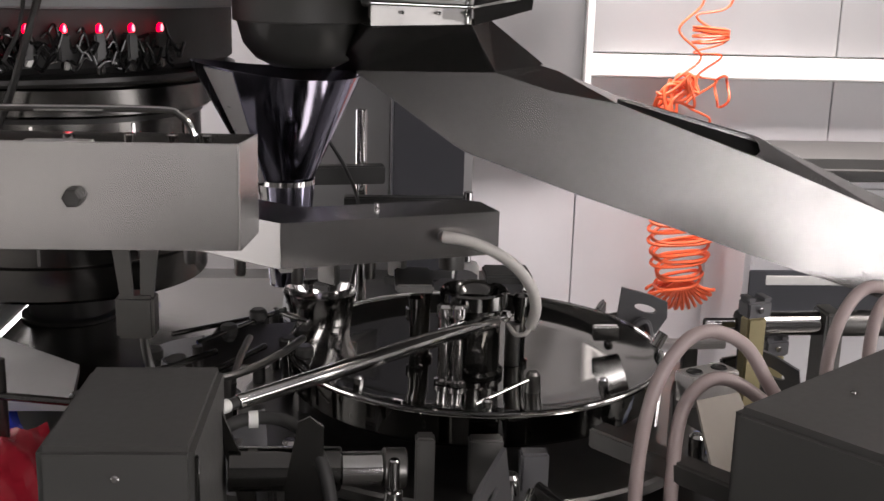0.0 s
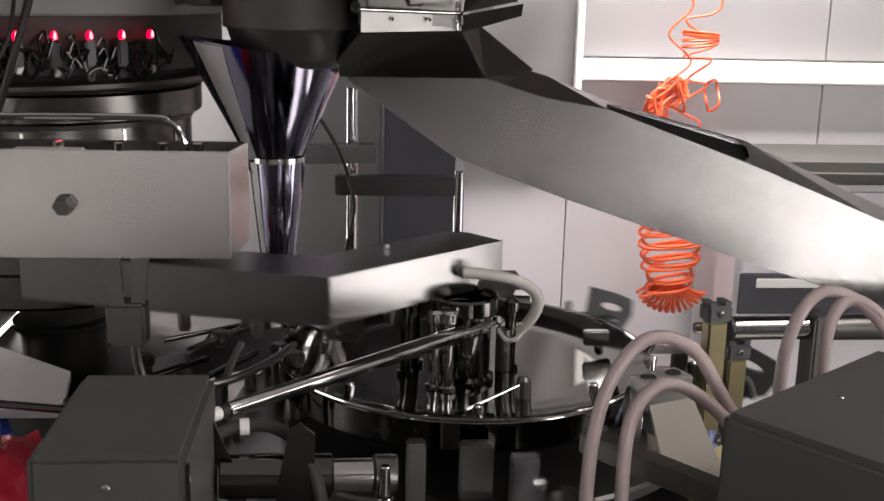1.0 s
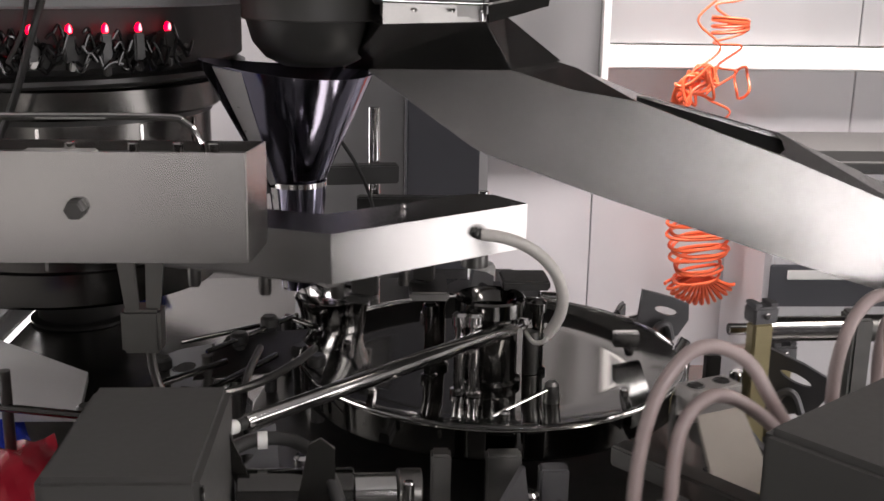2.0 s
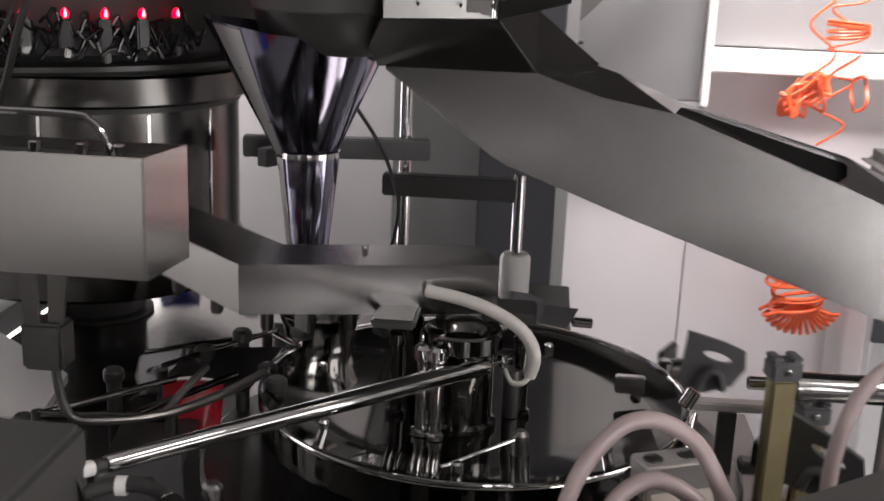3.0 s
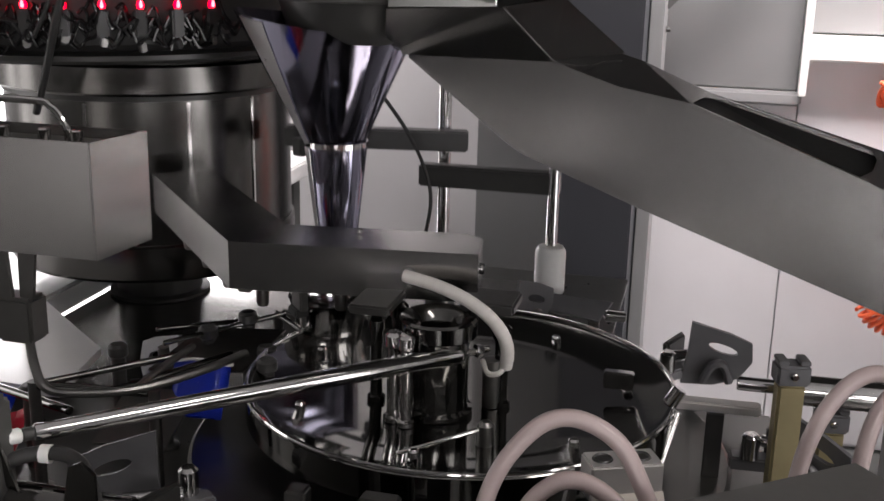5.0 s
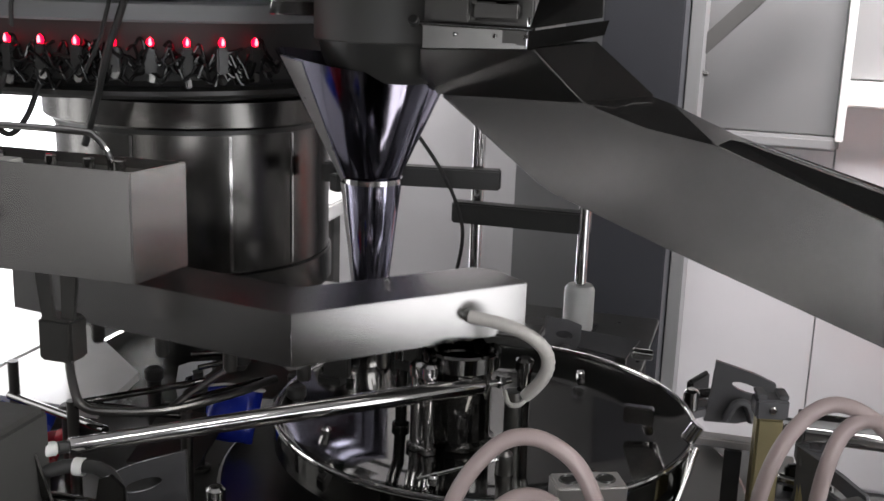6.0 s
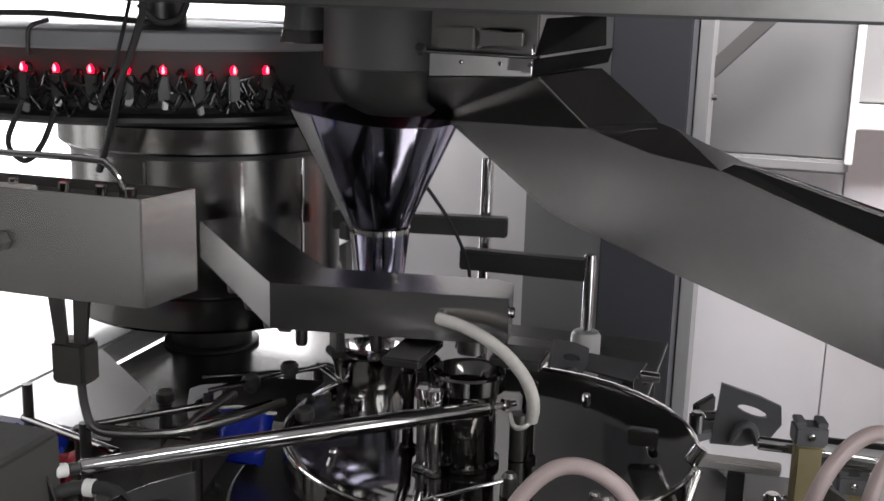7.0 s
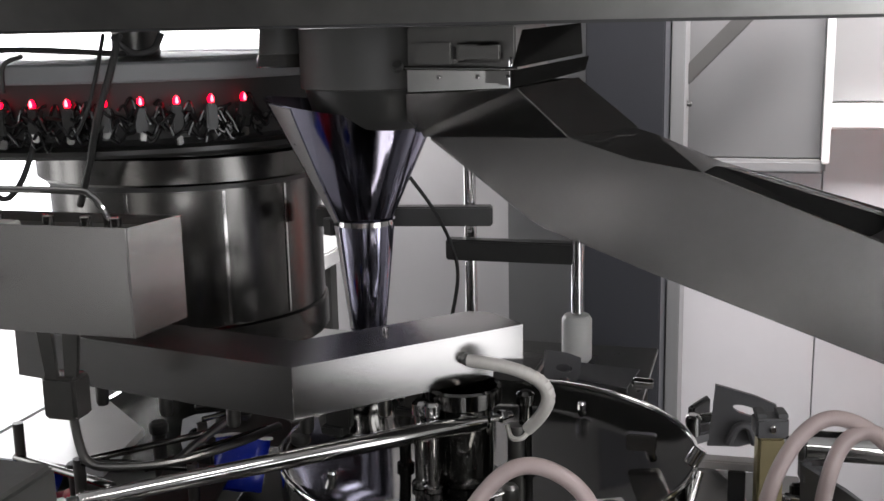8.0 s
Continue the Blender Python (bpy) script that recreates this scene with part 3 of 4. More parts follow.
def weigher_head():
    ob = empty("weigher_head", pose(-0.76, 2.335, 1.30), "black weigher head with a ring of red sensor lights", "weigher")
    part("sensor_ring", lathe([(0.28, 0.02), (0.462, 0.02), (0.478, 0.032), (0.478, 0.130), (0.28, 0.130)], 128, close=True), RUBBER, ob, "black sensor ring")
    part("skirt", lathe([(0.30, 0.0), (0.478, 0.0), (0.484, 0.006), (0.484, 0.014), (0.47, 0.0195), (0.30, 0.0195)], 128, close=True), BLACK, ob)
    part("cover_ring", lathe([(0.28, 0.132), (0.512, 0.132), (0.515, 0.136), (0.515, 0.162), (0.510, 0.166), (0.28, 0.166)], 128, close=True), COLLIGHT, ob, "grey cover ring")
    part("hub", lathe([(0, 0.05), (0.279, 0.05), (0.279, 0.165), (0.05, 0.165), (0.05, 0.217), (0, 0.217)], 48), DARKSTEEL, ob)
    rnd = random.Random(11)
    for k in range(14):
        a = radians(-38 - 7.0 * k)
        ca, sa = math.cos(a), math.sin(a)
        part("sensor_light", moved(lathe([(0, -0.003), (0.005, -0.003), (0.0065, 0.003), (0.0045, 0.009), (0, 0.013)], 12), pose(0.497 * ca, 0.497 * sa, 0.095)), REDLIGHT, ob)
        part("lens", moved(lathe([(0, -0.002), (0.0024, -0.001), (0.0030, 0.002), (0.0020, 0.008), (0, 0.012)], 10), pose(0.503 * ca, 0.503 * sa, 0.095)), PALE, ob, "clear bright lens")
        part("sensor_arm", moved(block(-0.012, 0.012, -0.010, 0.010, -0.05, -0.004, 0.003), pose(0.490 * ca, 0.490 * sa, 0.095, 0, 0, math.degrees(a))), BLACK, ob)
        part("clip", moved(block(-0.004, 0.008, -0.006, 0.006, -0.006, 0.010, 0.002), pose(0.494 * ca, 0.494 * sa, 0.035 + rnd.uniform(-0.008, 0.012), rnd.uniform(-30, 30), 0, math.degrees(a) + 20)), DARKSTEEL, ob)
        for q in range(11):
            b = a + rnd.uniform(-0.07, 0.07)
            r0 = 0.486 + rnd.uniform(0, 0.020)
            z0 = 0.03 + rnd.uniform(0, 0.055)
            pts = smooth_line([(r0 * math.cos(b + u), r0 * math.sin(b + u), z0 + w) for u, w in ((-0.035, rnd.uniform(-0.01, 0.02)), (-0.012, rnd.uniform(-0.015, 0.03)), (0.01, rnd.uniform(-0.02, 0.01)), (0.035, rnd.uniform(-0.01, 0.02)))], 5)
            part("wire", sweep(pts, 0.0028, 6), DARKSTEEL if q == 0 and k % 5 == 0 else GLOSSBLACK, ob)
    return ob


def sensor_housing():
    ob = empty("sensor_housing", pose(-0.275, 1.99, 1.452), "dark cylindrical housing beside the hopper outlet", "housing")
    part("barrel", lathe([(0, 0), (0.042, 0), (0.043, 0.002), (0.038, 0.022), (0, 0.022)], 40), BRUSHED, ob, "bright tapered lip")
    part("casing", lathe([(0, 0.0225), (0.037, 0.0225), (0.034, 0.064), (0, 0.064)], 40), GREYPAINT, ob)


def cables():
    for pts, r in (
        ([(-0.52, 1.885, 1.513), (-0.53, 1.865, 1.45), (-0.55, 1.85, 1.38), (-0.58, 1.86, 1.30), (-0.62, 1.88, 1.22)], 0.0065),
        ([(-0.46, 1.92, 1.513), (-0.47, 1.905, 1.487), (-0.50, 1.89, 1.482), (-0.53, 1.88, 1.51)], 0.006),
        ([(-0.56, 1.90, 1.513), (-0.55, 1.86, 1.46), (-0.555, 1.835, 1.40), (-0.58, 1.83, 1.35)], 0.0035),
        ([(-0.68, 1.84, 1.480), (-0.70, 1.815, 1.465), (-0.705, 1.815, 1.42)], 0.004),
        ([(-0.90, 1.90, 1.484), (-0.7, 1.86, 1.490), (-0.52, 1.90, 1.480)], 0.005),
        ([(-0.74, 1.84, 1.34), (-0.76, 1.82, 1.27), (-0.72, 1.81, 1.24), (-0.69, 1.82, 1.27), (-0.68, 1.85, 1.33)], 0.005),
    ):
        ob = part("cable", sweep(smooth_line(pts), r, 8), RUBBER)
        tagged(ob, "black cable hanging over the drum", "cable", "drum cables")


# ---- steel guard box with handle ----
def guard_box():
    ob = empty("guard_box", pose(-0.148, 1.268, 1.182), "brushed steel guard box with a bent handle rod", "guard")
    L, D, H = 0.62, 0.097, 0.126
    part("front_plate", block(-L, 0, 0, 0.002, 0, H, 0.0008), BRUSHED, ob)
    part("side_plate", sheet([(0.0005, 0.0, 0), (0.012, D, 0), (0.012, D, H - 0.002), (0.0005, 0, H)], 0.002), BRUSHED, ob)
    part("back_plate", block(-L, 0.011, D - 0.002, D, 0, H - 0.002, 0.0008), BRUSHED, ob)
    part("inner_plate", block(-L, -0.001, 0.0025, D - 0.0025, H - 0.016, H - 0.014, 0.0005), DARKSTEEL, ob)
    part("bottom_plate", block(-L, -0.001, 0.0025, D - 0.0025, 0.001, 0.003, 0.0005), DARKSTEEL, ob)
    k = part("knob", lathe([(0, 0), (0.012, 0), (0.012, 0.002), (0.0115, 0.004), (0.0115, 0.013), (0.009, 0.016), (0, 0.016)], 6), GREYPAINT, ob, "dark hexagonal knob", False)
    k.matrix_basis = pose(-0.185, -0.0005, 0.063, 90, 0, 0)
    part("handle", sweep(smooth_line([(-0.62, 0.05, 0.155), (-0.3, 0.05, 0.157), (-0.105, 0.05, 0.158), (-0.072, 0.05, 0.152), (-0.056, 0.05, 0.132), (-0.054, 0.05, 0.11)]), 0.0042, 10), CHROME, ob, "bent chrome handle rod")
    for x in (-0.08, -0.04, -0.13, -0.2):
        part("screw", rod((x, 0.045, H - 0.014), (x, 0.045, H + 0.004), 0.007, 12), CHROME, ob)
    part("label_strip", block(-0.25, -0.17, 0.02, 0.05, H - 0.012, H - 0.004, 0.002), WHITEPLASTIC, ob, "pale plastic strip")
    # hanging bracket and bent rod beneath
    part("bracket", sheet([(-0.155, 0.035, 0), (-0.135, 0.035, 0), (-0.131, 0.035, -0.068), (-0.147, 0.035, -0.068)], 0.006), DARKSTEEL, ob)
    part("bracket", sheet([(-0.122, 0.04, 0), (-0.100, 0.04, 0), (-0.108, 0.04, -0.068), (-0.124, 0.04, -0.068)], 0.006), DARKSTEEL, ob)
    part("bracket", moved(block(-0.023, 0.023, -0.018, 0.018, -0.120, -0.066, 0.004), pose(-0.130, 0.05, 0.0)), DARKSTEEL, ob)
    part("bent_rod", sweep(smooth_line([(-0.125, 0.05, -0.10), (-0.12, 0.05, -0.15), (-0.108, 0.05, -0.178), (-0.08, 0.06, -0.186), (-0.02, 0.10, -0.19), (0.03, 0.17, -0.188), (0.06, 0.24, -0.187)]), 0.0055, 10), DARKSTEEL, ob, "bent dark rod")
    part("bent_rod", sweep(smooth_line([(-0.02, 0.10, -0.19), (-0.02, 0.16, -0.188), (-0.015, 0.24, -0.186)]), 0.005, 10), DARKSTEEL, ob)
    part("hanger", moved(block(-0.008, 0.008, -0.008, 0.008, 0.0, 0.36, 0.002), pose(-0.5, 0.06, 0.11)), DARKSTEEL, ob)


# ---- swinging arm ----
PIVOT = (0.216, 1.663)
ARM_Z = 0.066


def swing_arm():
    ob = empty("swing_arm", pose(*PIVOT, 1.06, 0, 0, 200), "angled brushed steel swing arm with a milky air tube fitting", "arm")
    out = [(0.03, 0.041), (0.364, 0.041), (0.61, -0.338), (0.526, -0.393), (0.31, -0.06), (0.055, -0.06), (0.03, -0.035)]
    part("top_plate", slab(out, ARM_Z - 0.003, ARM_Z, 0.0008), ARMSTEEL, ob)
    for a, b in zip(out, out[1:] + out[:1]):
        a, b = Vector(a), Vector(b)
        d = (b - a).normalized()
        n = Vector((-d.y, d.x))
        c = [a + d * 0.0005, b - d * 0.0005, b - d * 0.0025 - n * 0.0022, a + d * 0.0025 - n * 0.0022]
        # skirt plates hang from the top plate
        part("skirt_plate", slab([(p.x, p.y) for p in c], 0.0, ARM_Z - 0.0032, 0.0004), ARMSTEEL, ob)
    part("inner_rib", block(0.06, 0.33, -0.04, 0.02, ARM_Z - 0.02, ARM_Z - 0.004, 0.002), DARKSTEEL, ob)
    f = part("fitting", moved(lathe([(0, 0), (0.0085, 0), (0.0085, 0.006), (0.006, 0.007), (0.006, 0.014), (0, 0.014)], 16), pose(0.121, 0.0415, ARM_Z - 0.032, -90, 0, 0)), DARKSTEEL, ob, "dark push-in air fitting")
    part("screw", rod((0.2, -0.03, ARM_Z), (0.2, -0.03, ARM_Z + 0.008), 0.0045, 12), CHROME, ob)
    part("end_bolt", rod((0.0305, 0.0, 0.035), (0.0245, 0.0, 0.035), 0.008, 12), CHROME, ob)
    part("hub", lathe([(0, -0.03), (0.02, -0.03), (0.02, ARM_Z - 0.004), (0, ARM_Z - 0.004)], 24, 0.085, -0.01), DARKSTEEL, ob)
    part("gripper_bar", block(0.34, 0.36, -0.25, 0.02, -0.012, 0.004, 0.002), DARKSTEEL, ob)
    part("gripper_bar", moved(block(-0.02, 0.30, -0.008, 0.008, -0.010, 0.003, 0.002), pose(0.37, -0.02, 0, 0, 0, -57)), DARKSTEEL, ob)
    for x, y, h, w in ((0.28, -0.01, 0.04, 0.018), (0.17, -0.02, 0.04, 0.015)):
        g = part("gripper_plate", moved(block(-w, w, -0.006, 0.006, -h, -0.001, 0.002), pose(x, y, 0, 0, 0, -57)), DARKSTEEL, ob)
        part("jaw_tip", moved(block(-w * 0.5, w * 1.3, -0.010, 0.010, -h - 0.012, -h - 0.0005, 0.002), pose(x, y, 0, 0, 0, -57)), BLACK, g)
    for x, y in ((0.40, -0.07), (0.46, -0.16), (0.52, -0.25), (0.33, 0.0), (0.22, 0.0)):
        part("gripper_pin", lathe([(0, -0.035), (0.007, -0.035), (0.009, -0.03), (0.009, 0.0), (0, 0.0)], 14, x, y), DARKSTEEL, ob)
    return ob


column(), wall_cabinet(), control_cabinet(), spiral_hose(), overhead_beam(), chute()
funnel = filling_funnel()
discharge_pipe(), drum(), weigher_head(), sensor_housing(), cables(), guard_box()
arm = swing_arm()


# ---- machine table ----
def machine_table():
    ob = empty("machine_table", pose(0.1, 1.9, 0.80), "dark steel machine table on square legs", "table")
    part("deck_plate", block(-0.78, 0.50, -1.25, 0.06, -0.012, 0, 0.002), TABLESTEEL, ob)
    part("rear_deck", block(-0.80, 0.22, 0.064, 0.72, -0.012, 0, 0.002), TABLESTEEL, ob)
    part("side_deck", block(0.504, 0.86, -1.0, -0.20, -0.012, 0, 0.002), TABLESTEEL, ob)
    part("cover_plate", block(-0.80, 0.10, -0.16, 0.62, 0.001, 0.0035, 0.001), PLATESTEEL, ob, "polished cover plate")
    part("apron", block(-0.76, 0.48, -1.235, -1.22, -0.25, -0.013, 0.002), GREYPAINT, ob)
    part("apron", block(-0.78, 0.20, 0.69, 0.705, -0.25, -0.013, 0.002), GREYPAINT, ob)
    for x, y in ((-0.70, -1.17), (0.43, -1.17), (-0.74, 0.64), (0.15, 0.64), (0.80, -0.27), (0.80, -0.92)):
        part("leg", block(x - 0.03, x + 0.03, y - 0.03, y + 0.03, -0.80, -0.013, 0.003), GREYPAINT, ob)


def side_bench():
    ob = empty("side_bench", pose(-1.55, 2.2, 0), "white topped bench beside the machine", "bench")
    part("top", block(-0.7, 0.84, -0.9, 1.3, 0.80, 0.85, 0.006), BENCHWHITE, ob)
    part("leaf", slab([(0.842, -0.57), (1.10, -0.57), (1.07, -0.40), (0.842, -0.21)], 0.835, 0.849, 0.003), BENCHWHITE, ob, "white side leaf")
    for x in (-0.62, 0.76):
        for y in (-0.82, 1.2):
            part("leg", block(x - 0.03, x + 0.03, y - 0.03, y + 0.03, 0, 0.799, 0.003), GREYPAINT, ob)


# ---- turret: round dish and the clamps about it ----
TURRET = (0.17, 1.63)


def dish():
    ob = empty("round_dish", pose(*TURRET, 0.90), "glossy dark round dish with a bright steel rim", "dish")
    part("pan", lathe([(0, 0.030), (0.19, 0.030), (0.262, 0.036), (0.276, 0.043), (0.286, 0.045), (0.289, 0.042), (0.288, 0.004), (0.282, -0.002), (0, -0.002)], 96), PANSTEEL, ob)
    part("rim_wire", lathe([(0.2862 + 0.003 * math.cos(a), 0.0465 + 0.003 * math.sin(a)) for a in [k * math.pi / 4 for k in range(8)]], 96, close=True), CHROME, ob, "bright rim")
    for k in range(7):
        a = radians(51.4 * k + 12)
        part("screw", lathe([(0, 0.033), (0.007, 0.033), (0.007, 0.041), (0.005, 0.044), (0, 0.044)], 10, 0.225 * math.cos(a), 0.225 * math.sin(a)), CHROME, ob)
    part("foot", lathe([(0.06, -0.10), (0.09, -0.10), (0.08, 0.0), (0.05, 0.0)], 40, close=True), DARKSTEEL, ob)
    part("stay_rod", rod((-0.022, -0.235, 0.040), (0.062, -0.165, 0.050), 0.0028, 10), CHROME, ob)
    part("stay_post", lathe([(0, 0.03), (0.012, 0.03), (0.010, 0.055), (0.006, 0.060), (0, 0.060)], 16, 0.068, -0.16), DARKSTEEL, ob)
    part("stay_bracket", block(0.19, 0.23, 0.015, 0.03, 0.046, 0.07, 0.002), CHROME, ob)


def turret_post():
    ob = empty("turret_post", pose(0.158, 1.548, 0.931), "cluster of chrome posts under the swing arm", "post")
    part("hub", lathe([(0, 0), (0.046, 0), (0.046, 0.006), (0.040, 0.010), (0.040, 0.100), (0.050, 0.106), (0.050, 0.126), (0.047, 0.129), (0.040, 0.122), (0.034, 0.110), (0, 0.110)], 40, 0.0, 0.0), DARKMIRROR, ob, "dark polished cup on a neck")
    for x, y, r, h in ((-0.045, -0.045, 0.009, 0.118), (-0.026, -0.056, 0.008, 0.12), (-0.085, 0.01, 0.008, 0.115), (0.075, 0.04, 0.009, 0.11), (-0.07, 0.06, 0.010, 0.12)):
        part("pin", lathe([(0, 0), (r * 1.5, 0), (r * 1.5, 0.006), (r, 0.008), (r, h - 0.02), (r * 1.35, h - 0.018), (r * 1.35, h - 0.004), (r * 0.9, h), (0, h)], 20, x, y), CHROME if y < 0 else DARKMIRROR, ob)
    part("cap_block", block(-0.115, -0.06, -0.02, 0.085, 0.1255, 0.138, 0.003), DARKSTEEL, ob)
    part("cap_block", block(0.02, 0.09, 0.03, 0.095, 0.1255, 0.140, 0.003), BLACK, ob)


def rod_stand():
    """The long push rod that leans over the turret, with its stand."""
    ob = empty("push_rod", pose(0, 0, 0), "long slanting chrome push rod with a white end cap", "rod")
    a, b = Vector((-0.150, 1.105, 1.053)), Vector((0.218, 1.574, 1.012))
    d = (b - a).normalized()
    n = (b - a).length
    bm = lathe([(0, 0.022), (0.0075, 0.022), (0.0085, 0.025), (0.0128, n - 0.054), (0.0118, n - 0.05), (0, n - 0.05)], 28)
    part("tube", moved(bm, Matrix.Translation(a) @ d.to_track_quat("Z", "Y").to_matrix().to_4x4()), CHROME, ob)
    part("black_collar", rod(a + d * 0.010, a + d * 0.022, 0.0066), BLACK, ob)
    part("end_cap", rod(a - d * 0.004, a + d * 0.0098, 0.0075), WHITEPLASTIC, ob, "white plastic end cap")
    part("bracket", sheet([(-0.166, 1.085, 1.070), (-0.150, 1.082, 1.064), (-0.118, 1.078, 0.985), (-0.108, 1.08, 0.93), (-0.128, 1.085, 0.93), (-0.140, 1.088, 0.99)], 0.003), SATIN, ob, "bent grey end bracket")
    part("stand", block(-0.135, -0.105, 1.07, 1.09, 0.80, 0.9295, 0.003), DARKSTEEL, ob)
    part("piston", rod(b - d * 0.0498, b, 0.0048), CHROME, ob)
    part("nut", rod(b - d * 0.022, b - d * 0.012, 0.009, 6), CHROME, ob)
    e = b + d * 0.0
    part("rod_end", lathe([(0, -0.012), (0.011, -0.012), (0.011, 0.012), (0, 0.012)], 20, e.x + 0.004, e.y + 0.006), DARKSTEEL, ob)
    bm = lathe([(0, 0), (0.012, 0), (0.012, 0.065), (0, 0.065)], 20, e.x + 0.004, e.y + 0.006)
    part("end_post", moved(bm, pose(0, 0, 0.931)), DARKSTEEL, ob)
    part("clear_hose", sweep(smooth_line([(0.212, 1.568, 0.998), (0.222, 1.552, 0.988), (0.236, 1.548, 0.990), (0.246, 1.554, 1.000)]), 0.0035, 8), TUBE, ob)


def motor_box():
    ob = empty("motor_box", pose(-0.215, 1.0, 0.80), "dark grey painted motor box on the table", "motor")
    part("casing", block(-0.068, 0.068, -0.10, 0.11, 0.0, 0.298, 0.006), GREYPAINT, ob)
    part("edge_strip", block(0.0685, 0.0715, -0.099, -0.094, 0.05, 0.29, 0.001), SATIN, ob)
    part("screw", rod((0.0, -0.1005, 0.27), (0.0, -0.104, 0.27), 0.004, 10), CHROME, ob)
    part("shaft_housing", rod((0.072, 0.09, 0.19), (0.19, 0.10, 0.185), 0.024), DARKMIRROR, ob)
    part("shaft_housing", rod((0.19, 0.10, 0.185), (0.235, 0.104, 0.184), 0.018), CHROME, ob)
    j = part("joint", rod((0.235, 0.104, 0.184), (0.26, 0.106, 0.183), 0.022), DARKSTEEL, ob)
    part("pin", rod((0.247, 0.08, 0.17), (0.247, 0.08, 0.205), 0.006, 12), CHROME, j)
    part("linkage", rod((0.247, 0.09, 0.165), (0.242, 0.085, 0.05), 0.010), CHROME, ob)
    part("linkage", rod((0.242, 0.085, 0.12), (0.242, 0.085, 0.09), 0.016), DARKSTEEL, ob)


def fin_plate():
    ob = empty("fin_plate", pose(-0.068, 1.075, 0.80), "upright grey steel blade beside the motor", "plate")
    part("blade", sheet([(-0.022, 0, 0), (0.026, 0, 0), (0.026, 0, 0.245), (0.012, 0, 0.256), (0.0, 0, 0.25), (-0.014, 0, 0.18)], 0.004), SATIN, ob)
    part("foot", block(-0.03, 0.034, -0.02, 0.02, 0.0, 0.01, 0.002), DARKSTEEL, ob)


def upright(x, y, z1, w, m):
    ob = empty("support_upright", pose(x, y, 0.80), "flat dark steel upright under the dish", "upright", "uprights under the dish")
    part("bar", block(-w, w, -0.012, 0.012, 0.0, z1 - 0.80, 0.003), m, ob)
    part("foot", block(-w - 0.012, w + 0.012, -0.022, 0.022, 0.0, 0.008, 0.002), DARKSTEEL, ob)


def cover_box():
    ob = empty("machine_cover", pose(0.367, 1.017, 0.80, 0, 0, 38), "dark grey painted machine cover", "cover")
    part("casing", block(0, 0.32, -0.26, 0, 0.0, 0.29, 0.008), GREYPAINT, ob)
    part("screw", rod((0.13, -0.06, 0.2905), (0.13, -0.06, 0.293), 0.004, 10), CHROME, ob)
    part("arm", block(0.02, 0.05, 0.0005, 0.20, 0.17, 0.195, 0.003), DARKSTEEL, ob)


SLIDERS = []  # things that ride to and fro with the clamp slide


def air_loops():
    for pts, r, m in (
        ([(0.262, 1.10, 0.81), (0.255, 1.105, 0.96), (0.268, 1.115, 1.06), (0.30, 1.128, 1.115), (0.335, 1.135, 1.130), (0.375, 1.135, 1.112), (0.402, 1.125, 1.07), (0.425, 1.10, 1.03)], 0.0078, PINKTUBE),
        ([(0.298, 1.09, 0.81), (0.292, 1.095, 0.95), (0.298, 1.105, 1.04), (0.322, 1.115, 1.075), (0.352, 1.118, 1.080), (0.388, 1.108, 1.06), (0.418, 1.085, 1.03)], 0.0078, PINKTUBE),
        ([(0.535, 1.25, 0.81), (0.532, 1.27, 0.97), (0.540, 1.29, 1.05), (0.565, 1.31, 1.105), (0.60, 1.32, 1.130), (0.645, 1.31, 1.115), (0.68, 1.28, 1.07), (0.71, 1.22, 0.98), (0.72, 1.2, 0.81)], 0.0082, PINKTUBE),
        ([(0.59, 1.25, 0.81), (0.588, 1.27, 0.98), (0.594, 1.295, 1.06), (0.612, 1.31, 1.11), (0.645, 1.31, 1.118), (0.69, 1.28, 1.07), (0.74, 1.22, 0.96), (0.75, 1.2, 0.81)], 0.0082, PINKTUBE),
    ):
        ob = empty("air_tube", pose(*pts[0]), "pinkish milky air tube bent in a loop", "tube", "looped air tubes")
        p0 = Vector(pts[0])
        part("hose", sweep(smooth_line([Vector(p) - p0 for p in pts]), r, 12), m, ob)
        SLIDERS.append(ob)
        part("fitting", lathe([(0, -0.009), (r * 1.5, -0.009), (r * 1.5, 0.012), (r * 1.15, 0.016), (0, 0.016)], 14), DARKSTEEL, ob, "dark push-in fitting")


def motor_cable():
    ob = empty("motor_cable", pose(0, 0, 0), "black rubber cable bent from the motor box to the table", "cable")
    part("sheath", sweep(smooth_line([(-0.160, 1.085, 1.030), (-0.128, 1.112, 1.036), (-0.088, 1.112, 1.036), (-0.056, 1.088, 1.022), (-0.036, 1.062, 0.98), (-0.030, 1.05, 0.90), (-0.032, 1.045, 0.80)]), 0.0072, 12), RUBBER, ob)
    part("clip", moved(lathe([(0.0074, -0.005), (0.0092, -0.005), (0.0092, 0.005), (0.0074, 0.005)], 16, close=True), pose(-0.118, 1.1125, 1.0365, 0, 90, 8)), WHITEPLASTIC, ob, "white plastic clip")


